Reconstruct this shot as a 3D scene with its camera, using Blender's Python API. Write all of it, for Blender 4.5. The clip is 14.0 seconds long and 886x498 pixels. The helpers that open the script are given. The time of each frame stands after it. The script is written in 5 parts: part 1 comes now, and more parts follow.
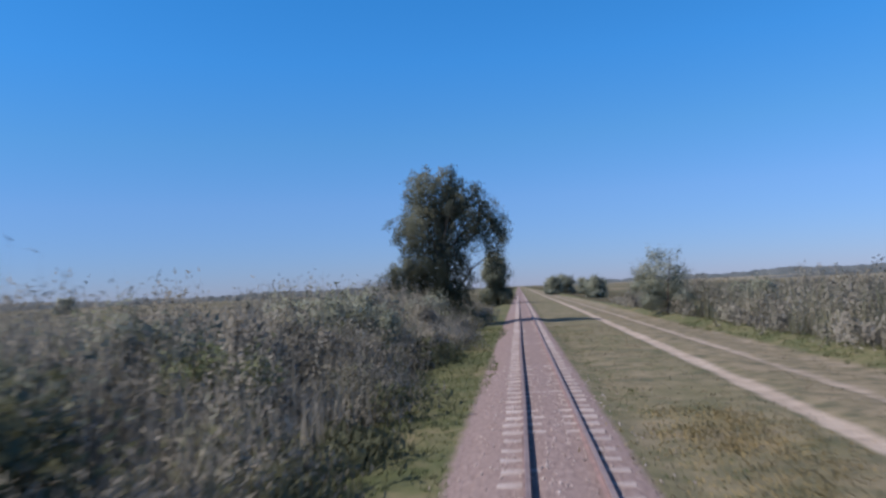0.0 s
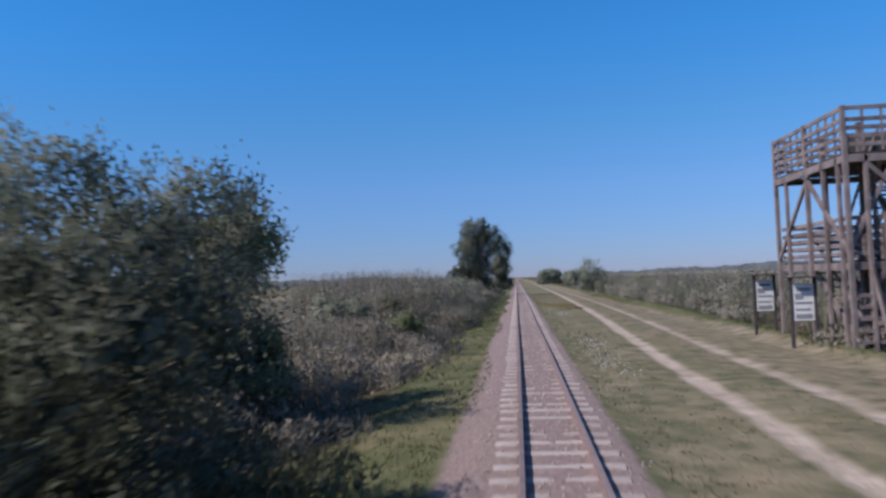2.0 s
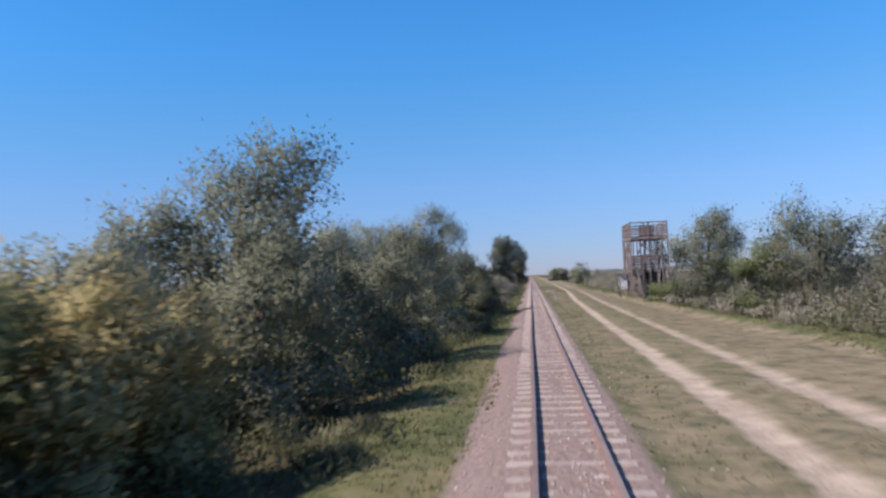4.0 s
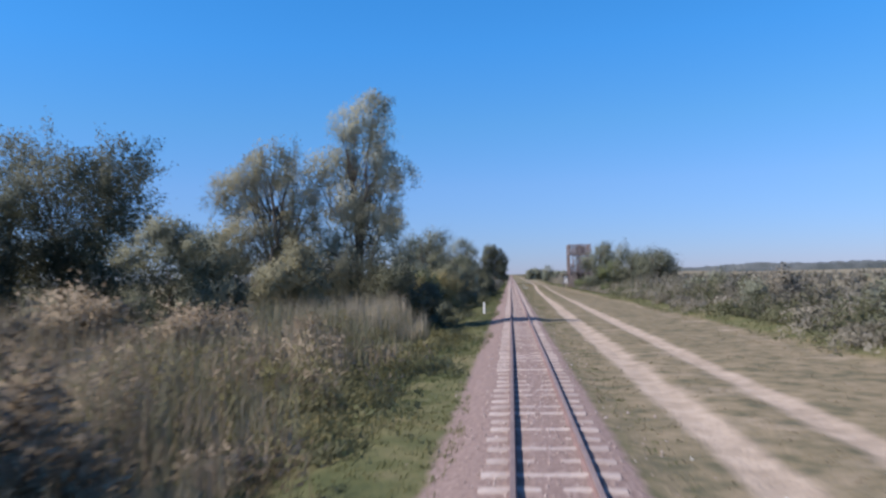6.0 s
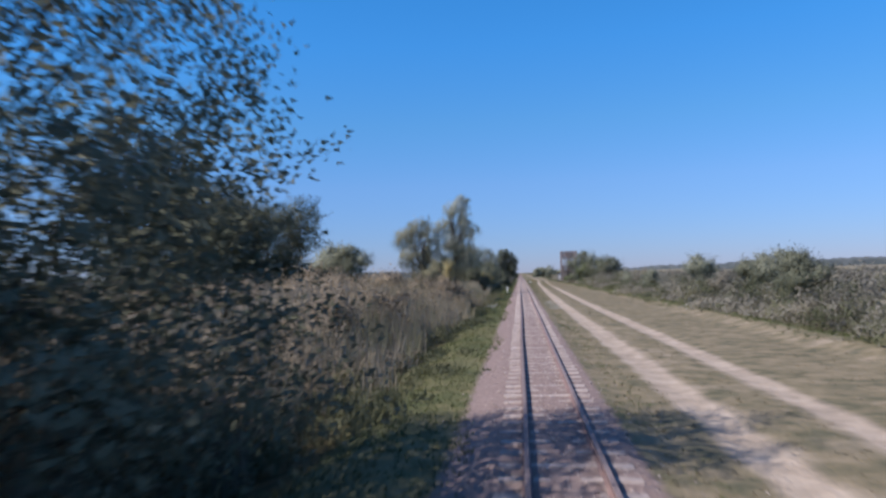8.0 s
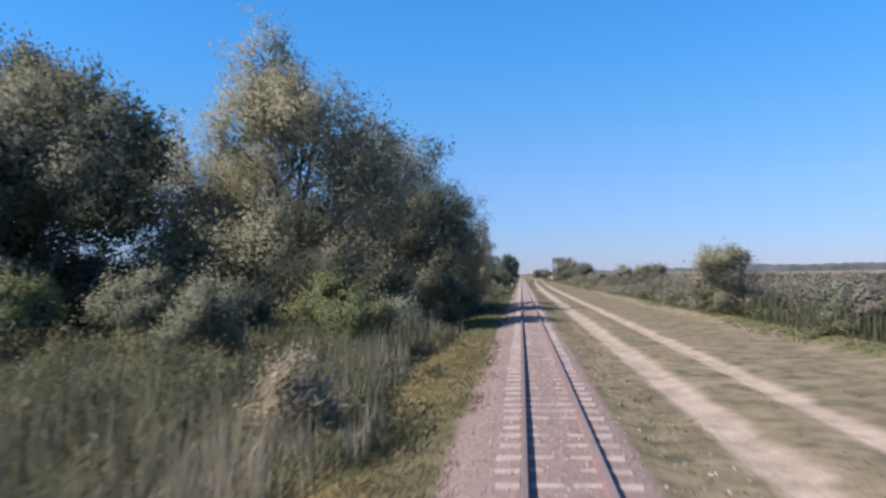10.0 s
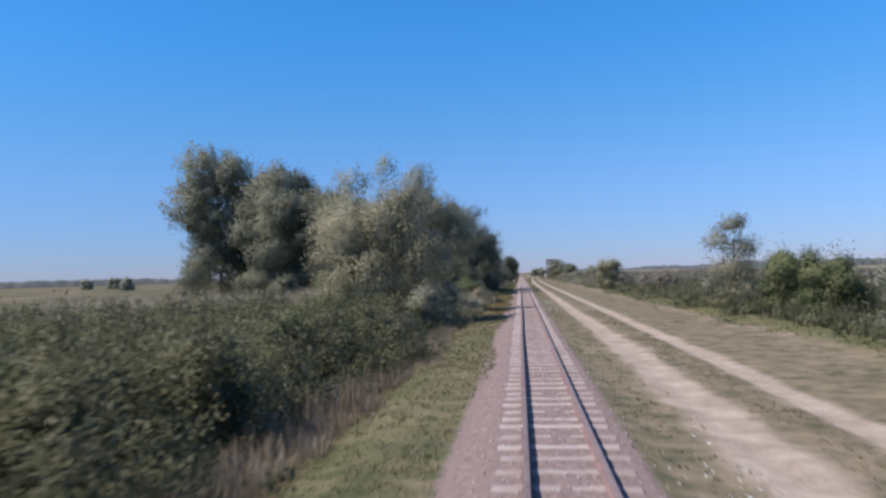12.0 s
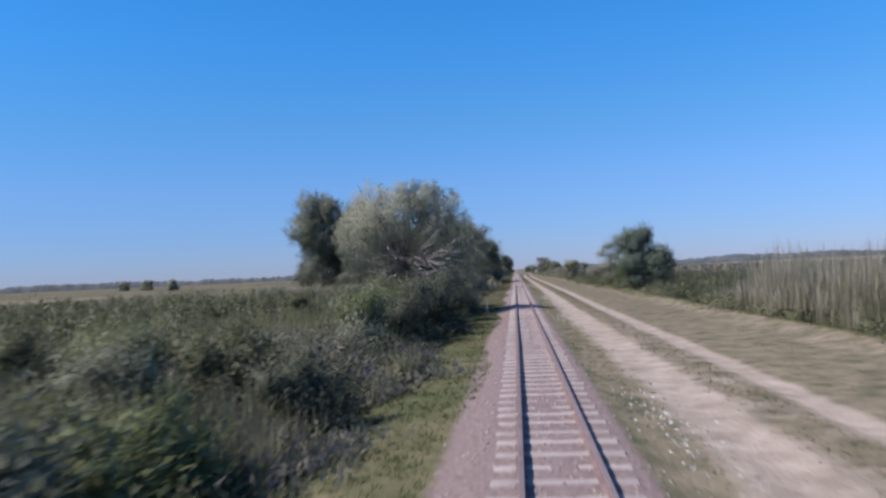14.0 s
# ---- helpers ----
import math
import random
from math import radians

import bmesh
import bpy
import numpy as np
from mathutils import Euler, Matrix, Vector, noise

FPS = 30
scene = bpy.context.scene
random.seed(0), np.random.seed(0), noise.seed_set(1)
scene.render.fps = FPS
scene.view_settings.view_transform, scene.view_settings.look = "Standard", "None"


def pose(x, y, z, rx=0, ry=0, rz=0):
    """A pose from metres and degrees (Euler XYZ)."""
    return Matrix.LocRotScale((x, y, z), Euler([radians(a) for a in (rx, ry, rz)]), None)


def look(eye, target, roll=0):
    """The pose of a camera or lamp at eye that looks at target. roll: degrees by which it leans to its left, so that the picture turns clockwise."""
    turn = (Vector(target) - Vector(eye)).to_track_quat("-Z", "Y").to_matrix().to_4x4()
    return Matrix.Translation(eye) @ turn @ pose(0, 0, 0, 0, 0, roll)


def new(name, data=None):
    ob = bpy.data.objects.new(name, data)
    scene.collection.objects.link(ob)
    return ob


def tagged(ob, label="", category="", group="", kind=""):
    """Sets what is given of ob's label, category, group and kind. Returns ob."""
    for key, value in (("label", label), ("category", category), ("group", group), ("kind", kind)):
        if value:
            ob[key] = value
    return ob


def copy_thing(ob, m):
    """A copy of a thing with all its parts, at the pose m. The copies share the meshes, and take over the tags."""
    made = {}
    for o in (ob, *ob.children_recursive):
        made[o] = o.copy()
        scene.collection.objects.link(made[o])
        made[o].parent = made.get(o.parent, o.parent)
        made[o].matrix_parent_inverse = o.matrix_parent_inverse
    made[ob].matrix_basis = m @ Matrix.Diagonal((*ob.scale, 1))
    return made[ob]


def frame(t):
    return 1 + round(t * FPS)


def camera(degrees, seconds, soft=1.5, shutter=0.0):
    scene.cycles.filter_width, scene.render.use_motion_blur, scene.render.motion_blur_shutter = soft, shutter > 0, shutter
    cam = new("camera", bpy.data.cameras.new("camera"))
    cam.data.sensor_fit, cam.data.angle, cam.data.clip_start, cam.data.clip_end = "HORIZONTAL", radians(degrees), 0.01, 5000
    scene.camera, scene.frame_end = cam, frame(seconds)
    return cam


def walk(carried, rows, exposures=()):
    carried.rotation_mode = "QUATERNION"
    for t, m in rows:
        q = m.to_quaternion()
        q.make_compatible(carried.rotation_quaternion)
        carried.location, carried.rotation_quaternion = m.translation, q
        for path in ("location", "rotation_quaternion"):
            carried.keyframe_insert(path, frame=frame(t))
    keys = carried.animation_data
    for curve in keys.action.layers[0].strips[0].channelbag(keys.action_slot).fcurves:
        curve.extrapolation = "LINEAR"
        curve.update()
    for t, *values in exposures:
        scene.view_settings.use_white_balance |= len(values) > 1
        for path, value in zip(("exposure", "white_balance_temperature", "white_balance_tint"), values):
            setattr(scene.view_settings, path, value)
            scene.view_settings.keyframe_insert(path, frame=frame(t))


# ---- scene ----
cam = camera(62.2, 14.0, soft=2.6, shutter=0.18)
# seconds, place along the line, pitch, roll, yaw, place across the line and height: the last coach draws away backwards at an even pace
PATH = [
    (0, 0.00, 3.14, 2.70, 5.85, -0.392, 2.012),
    (0.5, -11.05, 2.74, 2.40, 5.93, -0.376, 2.018),
    (1, -22.12, 2.40, 2.25, 6.11, -0.352, 2.027),
    (1.5, -33.21, 2.82, 2.20, 5.92, -0.376, 2.018),
    (2, -44.29, 2.41, 2.25, 5.71, -0.381, 2.016),
    (2.5, -55.34, 2.68, 2.30, 8.11, -0.345, 2.029),
    (5, -110.16, 2.12, 2.75, 5.95, -0.366, 2.022),
    (5.5, -121.14, 2.22, 3.05, 6.14, -0.398, 2.010),
    (6, -132.18, 2.09, 1.40, 5.26, -0.374, 2.019),
    (6.5, -143.18, 2.16, 1.80, 6.12, -0.404, 2.007),
    (7, -154.22, 2.09, 1.70, 5.88, -0.387, 2.014),
    (7.5, -165.28, 2.03, 1.85, 5.97, -0.402, 2.008),
    (10, -220.66, 2.05, 1.10, 6.05, -0.407, 2.006),
    (10.5, -231.76, 2.23, 1.85, 5.37, -0.381, 2.016),
    (11, -242.98, 1.60, 2.30, 5.28, -0.401, 2.009),
    (11.5, -254.27, 2.38, 1.45, 5.64, -0.394, 2.011),
    (12, -265.57, 2.01, 1.65, 6.02, -0.404, 2.008),
    (12.5, -276.86, 2.18, 1.45, 5.98, -0.402, 2.008),
    (13, -288.15, 2.39, 2.60, 6.55, -0.388, 2.014),
    (13.5, -299.40, 2.97, 2.15, 5.81, -0.367, 2.022),
    (14, -310.66, 1.83, 2.60, 5.61, -0.379, 2.017),
]
walk(cam, [(t, pose(x, y, z, 90 + pitch, roll, yaw)) for t, y, pitch, roll, yaw, x, z in PATH], exposures=[(t, e, k, 17) for t, e, k in ((0, 0.55, 6100), (1, 0.53, 6050), (1.5, 0.42, 5900), (2, 0.45, 6050), (2.5, 0.72, 6600), (5, 0.84, 6550), (5.5, 0.82, 6450), (6, 0.78, 6250), (6.5, 0.74, 6150), (7.5, 0.65, 6100), (10, 0.95, 6550), (10.5, 0.92, 6350), (11, 0.95, 6600), (11.5, 0.88, 6450), (12, 0.75, 6300), (12.5, 0.78, 6500), (13, 0.94, 6850), (13.5, 0.87, 6450), (14, 0.67, 6050))])

# ---- sky and sun ----
SUN_ELEV, SUN_FROM = radians(46.5), Vector((-1.0, -0.5, 0)).normalized()
world = bpy.data.worlds.new("sky")
scene.world = world
world.use_nodes = True
wn, wl = world.node_tree.nodes, world.node_tree.links
sky = wn.new("ShaderNodeTexSky")
sky.sky_type, sky.sun_disc = "NISHITA", False
sky.sun_elevation = SUN_ELEV
sky.sun_rotation = math.atan2(SUN_FROM.x, SUN_FROM.y)
sky.air_density, sky.dust_density, sky.ozone_density = 1.0, 0.0, 6.0
# a clear autumn sky: deep blue overhead, a pale violet-blue band of haze low down
place = wn.new("ShaderNodeTexCoord")
split = wn.new("ShaderNodeSeparateXYZ")
wl.new(place.outputs["Generated"], split.inputs[0])
tint = wn.new("ShaderNodeValToRGB")
for at in (0.12, 0.2, 0.3):
    tint.color_ramp.elements.new(at)
tint.color_ramp.elements.new(0.42)
for k, (at, c) in zip(tint.color_ramp.elements, ((0.0, (0.35, 0.415, 0.68)), (0.12, (0.48, 0.64, 0.83)), (0.2, (0.43, 0.77, 0.92)), (0.3, (0.33, 0.89, 1.14)), (0.42, (0.27, 0.94, 1.22)), (1.0, (1.15, 0.95, 0.92)))):
    k.position, k.color = at, (*c, 1)
wl.new(split.outputs["Z"], tint.inputs["Fac"])
tinted = wn.new("ShaderNodeMix")
tinted.data_type, tinted.blend_type = "RGBA", "MULTIPLY"
tinted.inputs[0].default_value = 1.0
wl.new(sky.outputs[0], tinted.inputs[6])
wl.new(tint.outputs[0], tinted.inputs[7])
wl.new(tinted.outputs[2], wn["Background"].inputs["Color"])
wn["Background"].inputs["Strength"].default_value = 0.092
sun_data = bpy.data.lights.new("sun", "SUN")
sun_data.energy, sun_data.angle, sun_data.color = 3.9, radians(0.6), (1.0, 0.92, 0.8)
sun = new("sun", sun_data)
sun.matrix_world = look((0, 0, 0), -(SUN_FROM * math.cos(SUN_ELEV) + Vector((0, 0, math.sin(SUN_ELEV)))))


# ---- materials ----
def shader(name, rough=0.8):
    m = bpy.data.materials.new(name)
    m.use_nodes = True
    b = m.node_tree.nodes["Principled BSDF"]
    b.inputs["Roughness"].default_value = rough
    b.inputs["Specular IOR Level"].default_value = 0.25
    return m, m.node_tree.nodes, m.node_tree.links, b


def ramp(nodes, stops):
    r = nodes.new("ShaderNodeValToRGB")
    e = r.color_ramp.elements
    while len(e) < len(stops):
        e.new(0.5)
    for k, (at, c) in zip(e, stops):
        k.position, k.color = at, (*c, 1)
    return r


def noise_node(nodes, links, scale, detail=4.0, coord="Object"):
    c = nodes.new("ShaderNodeTexCoord")
    n = nodes.new("ShaderNodeTexNoise")
    n.inputs["Scale"].default_value, n.inputs["Detail"].default_value = scale, detail
    links.new(c.outputs[coord], n.inputs["Vector"])
    return n


def mixed(nodes, links, a, b, fac):
    m = nodes.new("ShaderNodeMix")
    m.data_type = "RGBA"
    for socket, v in ((m.inputs[6], a), (m.inputs[7], b), (m.inputs[0], fac)):
        if isinstance(v, bpy.types.NodeSocket):
            links.new(v, socket)
        else:
            socket.default_value = v if isinstance(v, float) else (*v, 1)
    return m.outputs[2]


def bumped(nodes, links, b, height, strength, distance):
    n = nodes.new("ShaderNodeBump")
    n.inputs["Strength"].default_value, n.inputs["Distance"].default_value = strength, distance
    links.new(height, n.inputs["Height"])
    links.new(n.outputs[0], b.inputs["Normal"])


def leaf_material(name, colours, rough=0.6, thin=0.38, patch=0.35):
    """Leaves and blades: each one its own tint, broad patches over the whole plant."""
    m, n, l, b = shader(name, rough)
    g = n.new("ShaderNodeNewGeometry")
    r = ramp(n, [(i / max(1, len(colours) - 1), c) for i, c in enumerate(colours)])
    nz = noise_node(n, l, patch, 3.0)
    mx = n.new("ShaderNodeMath")
    mx.operation = "MULTIPLY_ADD"
    mx.inputs[1].default_value = 0.22
    l.new(g.outputs["Random Per Island"], mx.inputs[0])
    sub = n.new("ShaderNodeMath")
    sub.operation = "MULTIPLY_ADD"
    sub.inputs[1].default_value, sub.inputs[2].default_value = 1.5, -0.36
    l.new(nz.outputs["Fac"], sub.inputs[0])
    l.new(sub.outputs[0], mx.inputs[2])
    l.new(mx.outputs[0], r.inputs["Fac"])
    l.new(r.outputs[0], b.inputs["Base Color"])
    b.inputs["Specular IOR Level"].default_value = 0.22
    t = n.new("ShaderNodeBsdfTranslucent")
    l.new(r.outputs[0], t.inputs["Color"])
    s = n.new("ShaderNodeMixShader")
    s.inputs[0].default_value = thin
    l.new(b.outputs[0], s.inputs[1])
    l.new(t.outputs[0], s.inputs[2])
    l.new(s.outputs[0], n["Material Output"].inputs["Surface"])
    return m


def plain_material(name, colours, scale, rough=0.8, metal=0.0, bump=0.4, fine=60.0, gloss=0.5):
    m, n, l, b = shader(name, rough)
    nz = noise_node(n, l, scale, 6.0)
    r = ramp(n, [(0.3 + 0.4 * i / max(1, len(colours) - 1), c) for i, c in enumerate(colours)])
    ob = n.new("ShaderNodeObjectInfo")
    v = n.new("ShaderNodeMath")
    v.operation = "MULTIPLY_ADD"
    v.inputs[1].default_value, v.inputs[2].default_value = 0.25, -0.12
    l.new(ob.outputs["Random"], v.inputs[0])
    a = n.new("ShaderNodeMath")
    l.new(nz.outputs["Fac"], a.inputs[0])
    l.new(v.outputs[0], a.inputs[1])
    l.new(a.outputs[0], r.inputs["Fac"])
    l.new(r.outputs[0], b.inputs["Base Color"])
    b.inputs["Metallic"].default_value = metal
    b.inputs["Specular IOR Level"].default_value = gloss
    f = noise_node(n, l, fine, 5.0)
    bumped(n, l, b, f.outputs["Fac"], bump, 0.02)
    return m


LEAF_WILLOW = leaf_material("willow_leaf", [(0.125, 0.142, 0.1), (0.245, 0.26, 0.195), (0.38, 0.39, 0.31)])
LEAF_GREY = leaf_material("silver_leaf", [(0.155, 0.165, 0.118), (0.315, 0.32, 0.235), (0.48, 0.48, 0.385)])
LEAF_OLIVE = leaf_material("olive_leaf", [(0.135, 0.138, 0.09), (0.27, 0.262, 0.175), (0.4, 0.385, 0.27)])
HERB_YELLOW = leaf_material("yellow_herb", [(0.16, 0.135, 0.065), (0.27, 0.21, 0.1), (0.36, 0.275, 0.13)])
# own colour of the dark trees; on line-side bushes it stands for shade
LEAF_DEEP_AND_SHADE = leaf_material("deep_and_shade_leaf", [(0.0539, 0.0647, 0.0453), (0.108, 0.118, 0.082), (0.199, 0.202, 0.14)])
LEAF_DARK = leaf_material("dark_leaf", [(0.0906, 0.105, 0.0726), (0.174, 0.187, 0.132), (0.303, 0.308, 0.225)])
LEAF_PINE = leaf_material("blue_green_leaf", [(0.08, 0.108, 0.082), (0.16, 0.195, 0.145), (0.255, 0.285, 0.215)])
LEAF_BUSH = leaf_material("bush_leaf", [(0.0638, 0.0829, 0.0358), (0.15, 0.174, 0.0851), (0.28, 0.28, 0.158)])
LEAF_YELLOW = leaf_material("yellow_leaf", [(0.22, 0.2, 0.085), (0.37, 0.32, 0.16), (0.5, 0.43, 0.25)])
WEED = leaf_material("weed_leaf", [(0.07, 0.069, 0.05), (0.172, 0.162, 0.125), (0.292, 0.268, 0.22), (0.172, 0.185, 0.118)])
WEED_DULL = leaf_material("dull_weed", [(0.06, 0.058, 0.043), (0.15, 0.137, 0.106), (0.265, 0.235, 0.188), (0.15, 0.158, 0.096)])
WEED_BROWN = leaf_material("dry_weed", [(0.09, 0.072, 0.05), (0.2, 0.162, 0.115), (0.33, 0.275, 0.2), (0.2, 0.19, 0.1)])
WEED_GOLD = leaf_material("golden_weed", [(0.09, 0.095, 0.04), (0.19, 0.18, 0.085), (0.3, 0.265, 0.14)])
STRAW = leaf_material("straw_stalk", [(0.13, 0.104, 0.062), (0.265, 0.218, 0.136), (0.4, 0.335, 0.228), (0.22, 0.205, 0.11)])
WEED_GREEN = leaf_material("green_weed", [(0.0493, 0.0581, 0.0308), (0.117, 0.123, 0.0686), (0.209, 0.201, 0.121)])
REED = leaf_material("reed_blade", [(0.192, 0.176, 0.117), (0.351, 0.309, 0.226), (0.534, 0.475, 0.375)])
REED_GREEN = leaf_material("green_reed", [(0.100, 0.113, 0.063), (0.216, 0.207, 0.132), (0.351, 0.309, 0.226)])
GRASS = leaf_material("grass_blade", [(0.054, 0.069, 0.031), (0.092, 0.111, 0.047), (0.132, 0.139, 0.065), (0.182, 0.168, 0.092)], patch=0.25)
GRASS_DRY = leaf_material("dry_grass_blade", [(0.1, 0.105, 0.06), (0.17, 0.15, 0.095), (0.23, 0.195, 0.135), (0.27, 0.23, 0.165)], patch=0.3)
# the haze of distance is put into this colour as a bluish grey
WOODS = plain_material("hazed_woods_leaf", [(0.045, 0.055, 0.055), (0.075, 0.085, 0.085), (0.1, 0.11, 0.105)], 0.05, 0.9, 0, 0.6, 0.3)
CONCRETE = plain_material("old_concrete", [(0.16, 0.15, 0.14), (0.3, 0.29, 0.27)], 6, 0.9, 0, 0.5, 40)
FLOWER = plain_material("white_flower", [(0.4, 0.4, 0.37), (0.55, 0.55, 0.52)], 5, 0.7, 0, 0.1)
BARK = plain_material("bark", [(0.06, 0.05, 0.04), (0.16, 0.13, 0.1)], 6, 0.9, 0, 0.8, 25)
DEADWOOD = plain_material("dead_wood", [(0.3, 0.26, 0.24), (0.5, 0.45, 0.42)], 8, 0.9, 0, 0.6, 30)
SLEEPER = plain_material("sleeper_concrete", [(0.251, 0.205, 0.191), (0.391, 0.335, 0.307)], 3.5, 0.9, 0, 0.6, 45)
RAIL_SIDE = plain_material("rail_rust", [(0.12, 0.088, 0.085), (0.18, 0.128, 0.122), (0.23, 0.158, 0.149)], 5, 0.9, 0.0, 0.5, 60, 0.15)
RAIL_HEAD = plain_material("rail_head_steel", [(0.145, 0.112, 0.112), (0.21, 0.165, 0.162)], 3, 0.8, 0.1, 0.2, 60, 0.25)
TIMBER = plain_material("weathered_timber", [(0.105, 0.08, 0.075), (0.175, 0.138, 0.13), (0.24, 0.195, 0.185)], 2.5, 0.85, 0, 0.5, 30)
TIMBER_DARK = plain_material("dark_timber", [(0.035, 0.03, 0.03), (0.075, 0.06, 0.055)], 3, 0.85, 0, 0.5, 30)
WHITE = plain_material("white_paint", [(0.62, 0.62, 0.6), (0.8, 0.8, 0.78)], 4, 0.6, 0, 0.2)
SIGN_INK = plain_material("printed_grey", [(0.2, 0.2, 0.22), (0.3, 0.3, 0.32)], 4, 0.6, 0, 0.1)
STONE = plain_material("ballast_stone", [(0.2, 0.16, 0.15), (0.34, 0.28, 0.26), (0.46, 0.4, 0.37)], 9, 0.9, 0, 0.5, 60)


# ---- mesh helpers ----
def fill(me, verts, faces):
    """Vertices (n, 3) and faces (m, k), as arrays, into a mesh."""
    verts, faces = np.asarray(verts, np.float32), np.asarray(faces, np.int32)
    me.vertices.add(len(verts))
    me.vertices.foreach_set("co", verts.ravel())
    me.loops.add(faces.size)
    me.loops.foreach_set("vertex_index", faces.ravel())
    me.polygons.add(len(faces))
    me.polygons.foreach_set("loop_start", np.arange(0, faces.size, faces.shape[1], dtype=np.int32))
    me.update(calc_edges=True)
    return me


def mass(name, verts, faces, material, parent=None):
    me = fill(bpy.data.meshes.new(name), verts, faces)
    me.materials.append(material)
    ob = new(name, me)
    ob.parent = parent
    return ob


def foliage(name, verts, faces, outward, material, parent=None, own=0.5):
    """Loose triangles that take their shading partly from the way the whole plant faces there."""
    tri = np.asarray(verts, float).reshape(-1, 3, 3)
    n = unit(np.cross(tri[:, 1] - tri[:, 0], tri[:, 2] - tri[:, 0]))
    back = np.einsum("ij,ij->i", n, outward) < 0
    tri[back] = tri[back][:, [1, 0, 2]]
    n[back] *= -1
    n = unit(outward + own * n)
    ob = mass(name, tri.reshape(-1, 3), np.arange(3 * len(tri)).reshape(-1, 3), material, parent)
    ob.data.polygons.foreach_set("use_smooth", np.ones(len(tri), bool))
    a = ob.data.attributes.new("custom_normal", "FLOAT_VECTOR", "POINT")
    a.data.foreach_set("vector", np.repeat(n, 3, 0).astype(np.float32).ravel())
    ob.data.update()
    return ob


def part(name, bm, material, parent, label=""):
    me = bpy.data.meshes.new(name)
    bm.to_mesh(me)
    bm.free()
    me.materials.append(material)
    ob = new(name, me)
    ob.parent = parent
    return tagged(ob, label)


def beam(a, b, w, d, bevel=0.006):
    """A bevelled timber from a to b, w wide and d deep."""
    a, b = Vector(a), Vector(b)
    bm = bmesh.new()
    bmesh.ops.create_cube(bm, size=1)
    bmesh.ops.scale(bm, vec=(w, d, (b - a).length), verts=bm.verts)
    bmesh.ops.bevel(bm, geom=bm.edges[:], offset=bevel, segments=1, affect="EDGES")
    q = (b - a).to_track_quat("Z", "Y").to_matrix().to_4x4()
    bmesh.ops.transform(bm, matrix=Matrix.Translation((a + b) / 2) @ q, verts=bm.verts)
    return bm


def tube(points, radii, sides=7):
    """A tapered limb along points."""
    bm = bmesh.new()
    rings = []
    for i, p in enumerate(points):
        p = Vector(p)
        d = Vector(points[min(i + 1, len(points) - 1)]) - Vector(points[max(i - 1, 0)])
        q = d.to_track_quat("Z", "Y").to_matrix()
        rings.append([bm.verts.new(p + q @ Vector((math.cos(k * math.tau / sides), math.sin(k * math.tau / sides), 0)) * radii[i] * (1 + 0.12 * math.sin(k * 2.3 + i))) for k in range(sides)])
    for r0, r1 in zip(rings, rings[1:]):
        for k in range(sides):
            bm.faces.new((r0[k], r0[(k + 1) % sides], r1[(k + 1) % sides], r1[k]))
    bm.faces.new(rings[-1])
    bm.faces.new(rings[0][::-1])
    return bm


def unit(v):
    return v / np.maximum(np.linalg.norm(v, axis=-1, keepdims=True), 1e-6)


def leaves_at(p, axis, rng, length, width):
    """Pointed leaves, one triangle each, turned at random about their axis."""
    n = len(p)
    side = unit(np.cross(axis, rng.normal(size=(n, 3))))
    L = (length * rng.uniform(0.6, 1.3, n))[:, None]
    W = (width * rng.uniform(0.8, 1.4, n))[:, None]
    v = np.stack([p - side * W, p + side * W, p + axis * L], 1)
    return v.reshape(-1, 3), np.arange(3 * n).reshape(n, 3)


def blades(base, azimuth, lean, length, width, rng):
    """Arching blades of three triangles each."""
    n = len(base)
    out = np.stack([np.cos(azimuth), np.sin(azimuth), np.zeros(n)], 1)
    side = np.stack([-np.sin(azimuth), np.cos(azimuth), np.zeros(n)], 1) * width[:, None] * 0.5
    up = np.array([0, 0, 1.0])
    L = length[:, None]
    mid = base + up * L * 0.6 + out * L * (lean * 0.3)[:, None]
    tip = base + up * L * (1.0 - 0.35 * lean[:, None]) + out * L * lean[:, None]
    v = np.stack([base - side * 0.7, base + side * 0.7, mid - side, mid + side, tip], 1).reshape(-1, 3)
    k = np.arange(n)[:, None] * 5
    f = np.concatenate([k + [[0, 1, 3]], k + [[0, 3, 2]], k + [[2, 3, 4]]], 0)
    return v, f


# ---- the lie of the land ----
def bed_x(y):
    """Where the near wheel rut runs beside the line."""
    return np.interp(y, [-320, -268, -246, -125, -100, -50, -25, -3, 15, 60, 200], [2.42, 2.34, 2.5, 2.35, 2.5, 2.95, 3.3, 3.95, 4.25, 4.6, 4.8])


def smooth(x, a, b):
    t = np.clip((x - a) / (b - a), 0, 1)
    return t * t * (3 - 2 * t)


